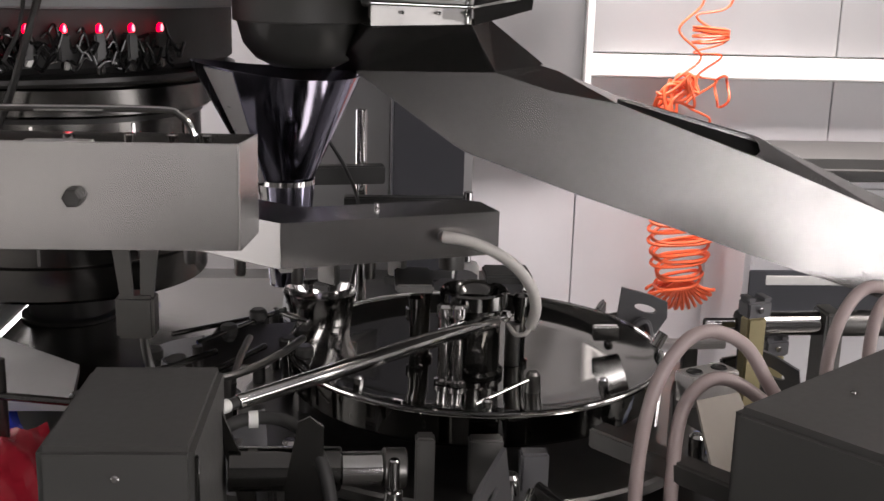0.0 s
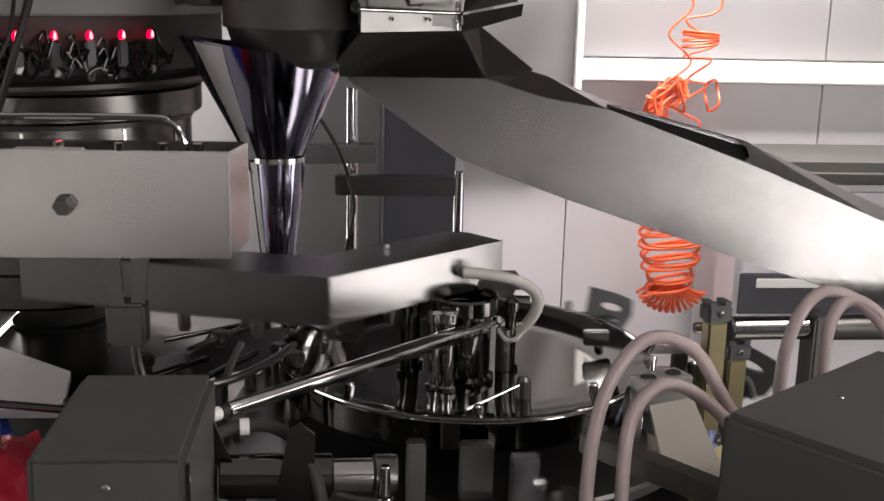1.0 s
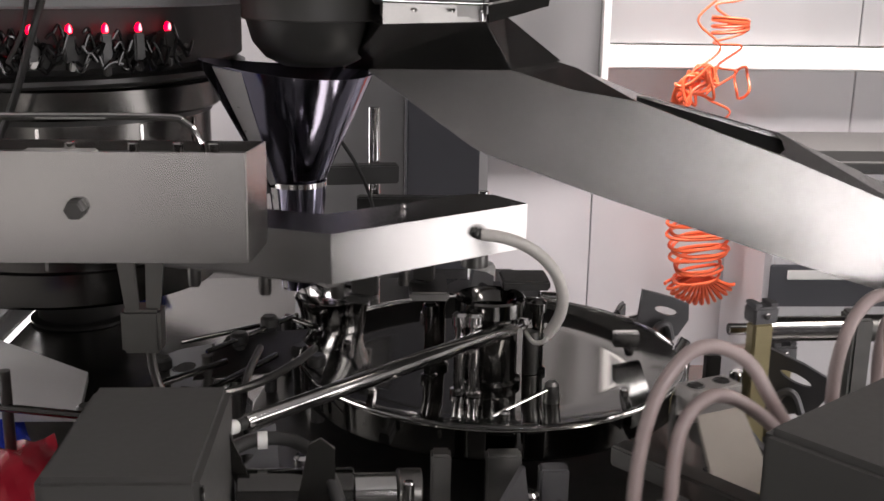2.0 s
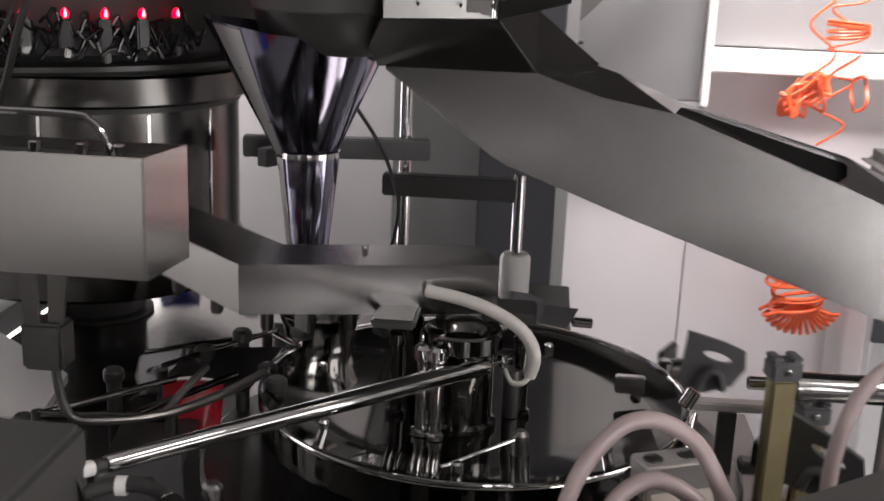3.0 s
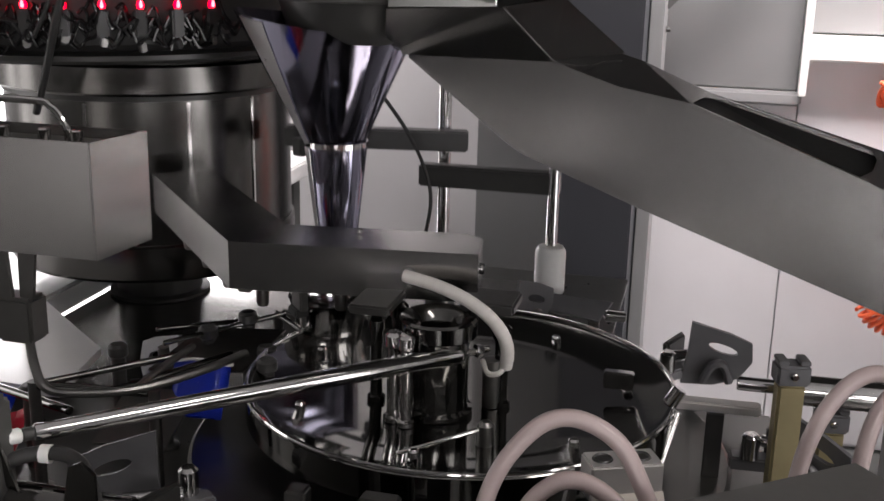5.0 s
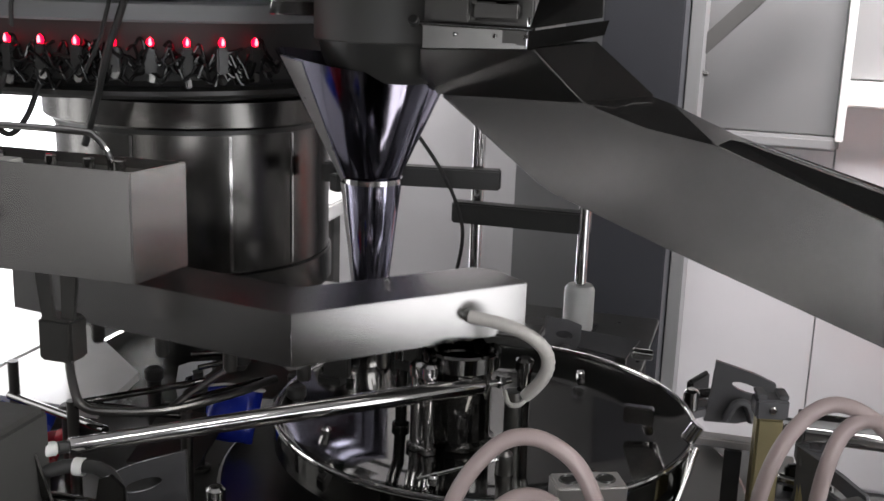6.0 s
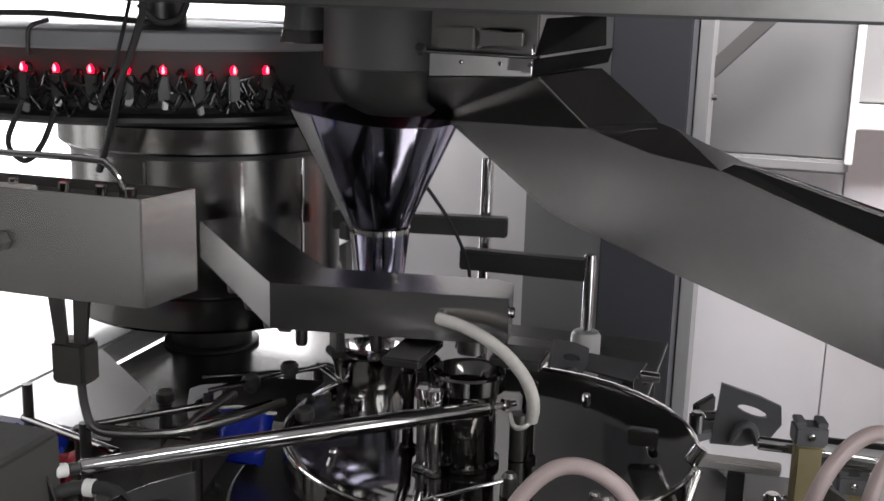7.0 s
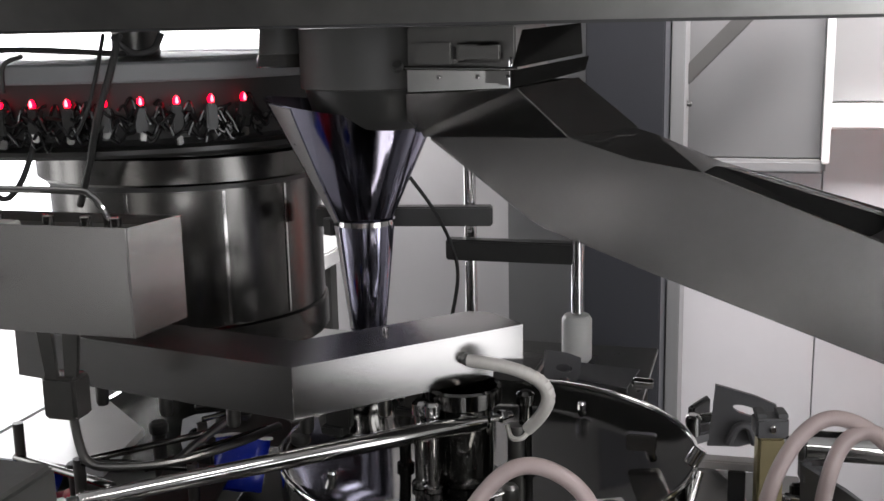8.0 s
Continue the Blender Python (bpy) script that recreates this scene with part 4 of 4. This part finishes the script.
def valve_block():
    ob = empty("valve_block", pose(0.372, 1.25, 0.985, 0, 0, 24), "pale aluminium block with two screw holes", "block")
    SLIDERS.append(ob)
    part("body", block(-0.036, 0.036, -0.018, 0.018, 0.02, 0.058, 0.002), ALU, ob)
    for x in (-0.02, 0.018):
        part("socket", lathe([(0, 0.0582), (0.0075, 0.0582), (0.009, 0.060), (0.0105, 0.0582), (0.0085, 0.0575), (0, 0.0575)], 16, x, 0), BLACK, ob)
    part("bracket", sheet([(-0.03, -0.019, 0.03), (0.036, -0.019, 0.03), (0.036, -0.085, -0.045), (-0.05, -0.085, -0.045)], 0.004), CREAM, ob, "cream angled bracket")
    part("arm", block(-0.01, 0.02, -0.02, 0.02, -0.02, 0.0195, 0.003), DARKSTEEL, ob)
    part("gold_plate", sheet([(0.02, -0.03, -0.05), (0.10, -0.02, -0.04), (0.085, -0.085, -0.085), (-0.01, -0.09, -0.095)], 0.005), YELLOW, ob, "yellowed angled plate")
    part("side_plate", sheet([(-0.05, 0.0, 0.04), (-0.037, 0.012, 0.045), (-0.075, -0.05, -0.09), (-0.10, -0.06, -0.09)], 0.004), DARKSTEEL, ob)


def clamp_post(x, y, rz, h):
    ob = empty("clamp_post", pose(x, y, 0.80, 0, 0, rz), "yellowed zinc clamp post with a notched head", "post", "yellowed posts")
    SLIDERS.append(ob)
    part("shank", block(-0.016, 0.016, -0.012, 0.012, 0, h - 0.032, 0.003), YELLOW, ob)
    part("head", block(-0.020, 0.020, -0.016, 0.016, h - 0.0315, h - 0.006, 0.003), ZINCGREY, ob)
    for s in (-1, 1):
        part("lug", block(s * 0.013 - 0.006, s * 0.013 + 0.006, -0.014, 0.014, h - 0.0055, h, 0.001), ZINCGREY, ob)
    part("screw", rod((0, -0.0165, h - 0.018), (0, -0.021, h - 0.018), 0.005, 10), CHROME, ob)


def air_cylinder():
    ob = empty("air_cylinder", pose(0.56, 1.628, 0.982), "chrome air cylinder with black ends", "cylinder")
    part("barrel", rod((0.03, 0, 0), (0.155, 0.004, 0), 0.0195), CHROME, ob)
    part("piston", rod((-0.03, 0, 0), (0.0298, 0.001, 0), 0.009), CHROME, ob)
    part("end_block", block(0.1555, 0.185, -0.026, 0.032, -0.18, 0.024, 0.004), DARKSTEEL, ob)
    part("barrel", rod((0.1855, 0.004, 0), (0.40, 0.01, 0), 0.021), DARKSTEEL, ob)
    part("collar", rod((0.022, 0, 0), (0.0298, 0, 0), 0.022), BLACK, ob)


def cross_bar():
    ob = empty("flat_bar", pose(0.506, 1.618, 0.80), "pale steel flat bar on a small stand", "bar")
    part("bar", moved(block(-0.052, 0.056, -0.011, 0.011, 0.146, 0.158, 0.002), pose(0, 0, 0, 0, 0, 2)), ALU, ob)
    part("stand", block(-0.01, 0.012, -0.010, 0.010, 0, 0.1455, 0.002), DARKSTEEL, ob)
    part("link", rod((-0.045, -0.02, 0.145), (-0.075, -0.10, 0.05), 0.0055, 12), CHROME, ob)
    part("knuckle", rod((-0.058, -0.012, 0.150), (-0.045, -0.008, 0.172), 0.010, 12), CHROME, ob)


def bag_opener():
    ob = empty("bag_opener", pose(-0.075, 1.79, 0.80), "flared polished steel spout of the bag opener", "spout")
    part("bell", lathe([(0.063, 0.186), (0.055, 0.165), (0.050, 0.12), (0.048, 0.06), (0.047, 0.0), (0.045, 0.0), (0.046, 0.06), (0.048, 0.12), (0.053, 0.166), (0.061, 0.187)], 40, close=True), CHROME, ob)
    part("collar", lathe([(0.0475, 0.03), (0.052, 0.03), (0.052, 0.042), (0.0485, 0.042)], 40, close=True), DARKSTEEL, ob)


def plug_holder():
    ob = empty("plug_holder", pose(0.205, 2.2, 0.80), "dark wedge shaped holder for the white plug", "holder")
    part("post", lathe([(0.030, 0.0), (0.036, 0.0), (0.036, 0.04), (0.030, 0.04)], 24, close=True), DARKSTEEL, ob)
    part("wedge", sheet([(-0.09, -0.055, 0.085), (0.10, -0.065, 0.064), (0.12, -0.035, 0.092), (-0.05, -0.045, 0.105)], 0.006), ZINCGREY, ob)
    part("stand", block(0.08, 0.10, -0.06, -0.045, 0, 0.064, 0.002), DARKSTEEL, ob)
    part("stand", block(-0.06, -0.04, -0.06, -0.05, 0, 0.080, 0.002), DARKSTEEL, ob)
    part("pivot_pin", rod((0.11, -0.06, 0.078), (0.145, -0.05, 0.074), 0.010, 14), CHROME, ob)


def guide_frame():
    """Thin bars and rods left of the dish, over the table."""
    ob = empty("guide_frame", pose(-0.25, 1.55, 0.80), "dark guide frame of thin steel bars and rods", "frame")
    bars = [((-0.10, -0.12, 0.15), (0.03, 0.03, 0.15), 0.005), ((0.0, -0.12, 0.15), (0.10, 0.05, 0.152), 0.005), ((-0.10, -0.12, 0.15), (0.06, -0.10, 0.15), 0.006),
            ((0.0, 0.04, 0.16), (0.12, 0.20, 0.165), 0.004), ((-0.05, 0.11, 0.15), (0.10, 0.22, 0.15), 0.004), ((0.10, 0.21, 0.16), (0.16, 0.16, 0.155), 0.005), ((-0.28, -0.02, 0.10), (-0.05, -0.12, 0.12), 0.006)]
    for a, b, r in bars:
        part("bar", rod(a, b, r, 12), DARKMIRROR, ob)
    for x, y in ((-0.10, -0.12), (0.0, 0.04), (0.10, 0.215), (-0.27, -0.02), (0.06, -0.10)):
        part("stand", lathe([(0, 0), (0.016, 0), (0.016, 0.006), (0.008, 0.008), (0.008, 0.155), (0, 0.155)], 14, x, y), DARKSTEEL, ob)
    part("plate", sheet([(-0.02, 0.03, 0.12), (0.11, 0.06, 0.12), (0.14, 0.15, 0.155), (0.02, 0.12, 0.155)], 0.004), DARKSTEEL, ob)
    part("plate", sheet([(-0.04, -0.09, 0.06), (0.06, -0.08, 0.06), (0.06, 0.02, 0.10), (-0.04, 0.01, 0.10)], 0.004), DARKSTEEL, ob)
    part("white_tab", sheet([(0.005, 0.12, 0.10), (0.035, 0.13, 0.10), (0.035, 0.13, 0.155), (0.02, 0.125, 0.155)], 0.002), WHITEPLASTIC, ob, "small white tab")
    for x, y, h in ((-0.06, 0.02, 0.16), (0.04, 0.10, 0.17), (0.13, 0.10, 0.15), (-0.15, -0.06, 0.12), (0.16, 0.03, 0.16), (0.08, 0.15, 0.18)):
        part("knob", lathe([(0, 0), (0.010, 0), (0.010, h - 0.02), (0.014, h - 0.016), (0.014, h - 0.004), (0.010, h), (0, h)], 16, x, y), BLACK, ob)


def stray_pouches():
    for x, y, m, lab in ((-0.50, 1.47, REDFILM, "red foil pouch lying on the table"), (-0.58, 1.57, BLUEFILM, "blue foil pouch lying on the table"), (0.50, 1.44, PALEFILM, "pale blue crumpled pouch by the post")):
        bm = bmesh.new()
        bmesh.ops.create_grid(bm, x_segments=10, y_segments=12, size=0.5)
        for v in bm.verts:
            u, w = v.co.x * 2, v.co.y * 2
            v.co = (v.co.x * 0.11, v.co.y * 0.15, 0.018 * (1 - u * u) * (1 - w * w) + 0.004 * math.sin(9 * u + 5 * w) + 0.006)
        bmesh.ops.solidify(bm, geom=bm.faces[:], thickness=0.002)
        ob = part("foil_pouch", bm, m)
        ob.matrix_basis = pose(x, y, 0.81, 8, 0, 25) @ Matrix.Scale(1.3, 4) if x < 0 else pose(x, y, 0.845, 60, 0, 20) @ Matrix.Scale(0.5, 4)
        tagged(ob, lab, "pouch", "loose foil pouches")


def carousel():
    ob = empty("clamp_carousel", pose(*TURRET, 0.80), "dark carousel with grey pouch clamps round the dish", "carousel")
    part("disc", lathe([(0.10, 0.035), (0.36, 0.035), (0.365, 0.04), (0.365, 0.052), (0.36, 0.056), (0.10, 0.056)], 72, close=True), DARKSTEEL, ob)
    part("hub", lathe([(0.09, 0.0), (0.12, 0.0), (0.12, 0.0345), (0.09, 0.0345)], 40, close=True), DARKSTEEL, ob)
    shared = {}

    def piece(name, make, mat, parent, m, label=""):
        if name not in shared:
            o = part(name, make(), mat, parent, label)
            shared[name] = o.data
        else:
            o = new(name, shared[name])
            o.parent = parent
            if label:
                tagged(o, label)
        o.matrix_basis = m
        return o

    def jaw():
        bm = bmesh.new()
        out = [(-0.03, -0.01), (0.02, -0.012), (0.06, 0.0), (0.078, 0.03), (0.074, 0.062), (0.04, 0.078), (-0.022, 0.098), (-0.024, 0.05)]
        hole = [(0.030 + 0.024 * math.cos(a) , 0.052 + 0.008 * math.sin(a) - 0.008 * math.cos(a)) for a in [k * math.pi / 6 for k in range(12)]]
        vo = [bm.verts.new((x, 0, z)) for x, z in out]
        vh = [bm.verts.new((x, 0, z)) for x, z in hole]
        eo = [bm.edges.new((vo[k], vo[(k + 1) % len(vo)])) for k in range(len(vo))]
        eh = [bm.edges.new((vh[k], vh[(k + 1) % len(vh)])) for k in range(len(vh))]
        bmesh.ops.triangle_fill(bm, edges=eo + eh, use_beauty=True)
        bmesh.ops.solidify(bm, geom=bm.faces[:], thickness=0.006)
        return bm

    for k in range(8):
        a = 48 + 45 * k
        turn = pose(0, 0, 0, 0, 0, a)
        arm_ = piece("clamp_arm", lambda: block(0.36, 0.47, -0.014, 0.014, 0.057, 0.075, 0.003), ZINCGREY, ob, turn)
        piece("jaw", jaw, ZINCGREY, ob, turn @ pose(0.44, -0.03, 0.06, 8, 0, -35), "grey clamp jaw with an oval hole")
        piece("back_jaw", lambda: block(-0.035, 0.03, -0.006, 0.006, 0, 0.05, 0.004), BLACK, ob, turn @ pose(0.44, 0.03, 0.06, 0, 0, 20))
        piece("finger", lambda: sweep(smooth_line([(0.0, 0, 0), (0.012, 0, 0.028), (0.03, 0, 0.03), (0.042, 0, 0.0)], 4), 0.007, 8), ZINCGREY, ob, turn @ pose(0.435, -0.038, 0.058, 8, 0, -35))
        piece("spring", lambda: rod((0, 0, 0), (0.07, 0, 0), 0.008, 14), CHROME, ob, turn @ pose(0.40, 0.015, 0.09, 0, 0, -20))
        piece("knuckle", lambda: lathe([(0, 0), (0.012, 0), (0.012, 0.03), (0.008, 0.034), (0, 0.034)], 16), CHROME, ob, turn @ pose(0.385, -0.01, 0.0755))
    return ob


def held_pouch(film, label):
    ob = empty("foil_pouch", pose(0, 0, 0), label, "pouch", "pouches at the clamps")
    bm = bmesh.new()
    rows = []
    for k in range(9):
        w = k / 8
        rx, ry = 0.041 - 0.003 * w, 0.021 * (1 - w) ** 0.8 + 0.0015
        rows.append([bm.verts.new((rx * math.cos(a), ry * math.sin(a) + 0.002 * math.sin(5 * a + 6 * w), 0.030 - 0.075 * w + 0.0015 * math.sin(3 * a))) for a in [2 * math.pi * q / 28 for q in range(28)]])
    for a, b in zip(rows, rows[1:]):
        for q in range(28):
            bm.faces.new((a[q], a[(q + 1) % 28], b[(q + 1) % 28], b[q]))
    bm.faces.new(rows[-1])
    bmesh.ops.solidify(bm, geom=bm.faces[:], thickness=0.0012)
    part("film", bm, film, ob)
    ring = [(0.0415 * math.cos(a), 0.0215 * math.sin(a) + 0.002 * math.sin(5 * a), 0.031 + 0.0015 * math.sin(3 * a)) for a in [2 * math.pi * q / 36 for q in range(37)]]
    part("seal_strip", sweep(ring, 0.0026, 8), WHITEPLASTIC, ob, "white seal edge")
    return ob


# ---- bending air tube of the swing arm ----
TUBE_N = 16


def bending_tube():
    ob = empty("air_tube", pose(0, 0, 0), "milky air tube from the swing arm to the push rod", "tube")
    made = []
    mesh = None
    for k in range(TUBE_N):
        if mesh is None:
            o = part("segment", lathe([(0, -0.0125), (0.0082, -0.0120), (0.0085, -0.008), (0.0085, 0.008), (0.0082, 0.0120), (0, 0.0125)], 14), TUBE, ob)
            mesh = o.data
        else:
            o = new("segment", mesh)
            o.parent = ob
        made.append(o)
    return made


PALEFILM = material("pale_blue_film", (0.35, 0.42, 0.75), 0.3, 0, 0.6, 25, (1, 1, 1), 0.3, 0.5)
TABLESTEEL = material("table_steel", (0.12, 0.119, 0.114), 0.3, 0.8, 0.4, 20, (1, 1, 1), 0.0, 0.2)
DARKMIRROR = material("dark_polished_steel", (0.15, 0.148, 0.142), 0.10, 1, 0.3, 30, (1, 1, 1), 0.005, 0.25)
CREAM = material("cream_paint", (0.50, 0.46, 0.40), 0.5, 0, 0.3, 40, (1, 1, 1), 0.06)
ZINCGREY = material("zinc_grey", (0.16, 0.16, 0.165), 0.45, 0.4, 0.4, 40, (1, 1, 1), 0.1, 0.3)
PLATESTEEL = material("satin_cover_steel", (0.27, 0.266, 0.255), 0.2, 1, 0.3, 20, (1, 1, 1), 0.0, 0.15, spread=0.04)
BENCHWHITE = material("glossy_white_bench", (0.78, 0.78, 0.77), 0.16, 0, 0.2, 40, (1, 1, 1), 0.01, 0.06)
PANSTEEL = material("polished_pan_steel", (0.18, 0.178, 0.168), 0.07, 1, 0.3, 25, (1, 1, 1), 0.01, 0.2, spread=0.03)

machine_table(), side_bench(), dish(), turret_post(), rod_stand(), motor_box(), fin_plate(), cover_box(), air_loops(), valve_block(), motor_cable()
upright(0.155, 1.31, 0.93, 0.022, DARKSTEEL), upright(0.075, 1.27, 0.95, 0.012, DARKSTEEL), upright(0.215, 1.29, 0.92, 0.018, ZINCGREY)
clamp_post(0.545, 1.575, 12, 0.243), clamp_post(0.605, 1.64, 8, 0.16)
air_cylinder(), cross_bar(), bag_opener(), plug_holder(), guide_frame(), stray_pouches()
turret = carousel()
red_pouch = held_pouch(REDFILM, "red foil pouch with a white seal edge")
blue_pouch = held_pouch(BLUEFILM, "blue foil pouch with a white seal edge")
tube_pieces = bending_tube()


# ---- movement ----
CYCLE, FIRST = 1.78, 0.91
SWING = [(0, 46.5), (0.06, 44), (0.12, 37), (0.2, 24), (0.3, 13), (0.4, 9), (0.5, 7.5), (0.74, 8), (0.82, 13), (0.95, 24), (1.08, 34), (1.2, 43), (1.32, 47), (1.78, 46.5)]
LIFT = [(0, 1.125), (0.5, 1.122), (0.62, 1.126), (0.75, 1.142), (0.87, 1.160), (1.0, 1.174), (1.1, 1.179), (1.28, 1.177), (1.38, 1.166), (1.48, 1.143), (1.58, 1.127), (1.78, 1.125)]
DROP = [(0, 0), (0.5, 0), (0.58, -0.012), (0.66, -0.034), (0.75, -0.051), (0.82, -0.054), (1.2, -0.054), (1.3, -0.046), (1.38, -0.034), (1.48, -0.012), (1.57, -0.001), (1.78, 0)]


def cycle(table, t):
    p = (t - FIRST) % CYCLE
    for (a, u), (b, v) in zip(table, table[1:]):
        if a <= p <= b:
            return u + (v - u) * (p - a) / (b - a)
    return table[0][1]


SLIDE = [(0, 0), (0.2, 0), (0.33, 0.3), (0.45, 0.8), (0.58, 1), (0.9, 1), (0.96, 0.92), (1.05, 0.5), (1.15, 0.1), (1.22, 0), (1.745, 0)]


def slide(t):
    p = (t - FIRST) % 1.745
    for (a, u), (b, v) in zip(SLIDE, SLIDE[1:]):
        if a <= p <= b:
            return 0.044 * (u + (v - u) * (p - a) / (b - a))
    return 0.0


def turret_turn(t):
    n = math.floor((t - FIRST) / CYCLE)
    s = min(max((t - FIRST - n * CYCLE) / 0.38, 0), 1)
    return 45 * (n + s * s * (3 - 2 * s))


def tube_pose(t, k):
    """Pose of the k-th piece of the air tube, on a curve from the arm's fitting to the push rod's end."""
    m = pose(*PIVOT, cycle(LIFT, t) - ARM_Z, 0, 0, 180 + cycle(SWING, t))
    p0 = m @ Vector((0.121, 0.052, ARM_Z - 0.032))
    p1 = p0 + m.to_3x3() @ Vector((-0.02, 0.03, 0)) + Vector((0.06, 0, -0.002))
    u = (cycle(SWING, t) - 8) / 38.5
    p2, p3 = Vector((0.258 + 0.042 * u, 1.54, 1.062)), Vector((0.245, 1.555, 1.003))

    def at(s):
        return p0 * (1 - s) ** 3 + p1 * 3 * s * (1 - s) ** 2 + p2 * 3 * s * s * (1 - s) + p3 * s**3

    s = (k + 0.5) / TUBE_N
    d = at(s + 0.03) - at(s - 0.03)
    return Matrix.Translation(at(s)) @ d.to_track_quat("Z", "Y").to_matrix().to_4x4()


def motions():
    times = [k / 10 for k in range(81)]
    walk(arm, [(t, pose(*PIVOT, cycle(LIFT, t) - ARM_Z, 0, 0, 180 + cycle(SWING, t))) for t in times])
    walk(funnel, [(t, pose(-0.152, 2.035, 1.177 + cycle(DROP, t))) for t in times])
    walk(turret, [(t, pose(*TURRET, 0.80, 0, 0, turret_turn(t))) for t in times])
    walk(red_pouch, [(t, pose(*p)) for t, p in (
        (0, (-0.60, 2.45, 0.83, -86, 0, 20)), (2.5, (-0.60, 2.45, 0.83, -86, 0, 20)), (2.85, (-0.26, 1.60, 0.90, -25, 0, 15)), (3.05, (-0.20, 1.575, 0.915, -30, 0, 10)), (3.7, (-0.195, 1.575, 0.915, -30, 0, 10)),
        (3.85, (-0.168, 1.58, 0.915, -30, 0, 12)), (4.4, (-0.166, 1.58, 0.912, -30, 0, 12)), (4.55, (-0.14, 1.60, 0.878, -80, 0, 12)), (4.75, (0.0, 1.63, 0.875, -86, 0, 12)), (8, (0.0, 1.63, 0.875, -86, 0, 12)))])
    walk(blue_pouch, [(t, pose(*p)) for t, p in (
        (0, (-0.50, 2.40, 0.83, -86, 0, 20)), (3.5, (-0.50, 2.40, 0.83, -86, 0, 20)), (3.85, (-0.24, 1.60, 0.905, -25, 0, 12)), (4.0, (-0.222, 1.578, 0.912, -28, 0, 8)), (4.45, (-0.222, 1.578, 0.912, -28, 0, 8)),
        (4.7, (-0.19, 1.575, 0.912, -28, 0, 4)), (6.2, (-0.186, 1.572, 0.912, -28, 0, 4)), (6.4, (-0.20, 1.56, 0.91, -26, 0, 10)), (6.6, (-0.184, 1.572, 0.912, -28, 0, 4)), (8, (-0.183, 1.575, 0.912, -28, 0, 4)))])
    for o in SLIDERS:
        home = o.matrix_basis.copy()
        walk(o, [(t, Matrix.Translation((slide(t), 0, 0)) @ home) for t in times])
    for k, o in enumerate(tube_pieces):
        walk(o, [(t, tube_pose(t, k)) for t in times])


motions()
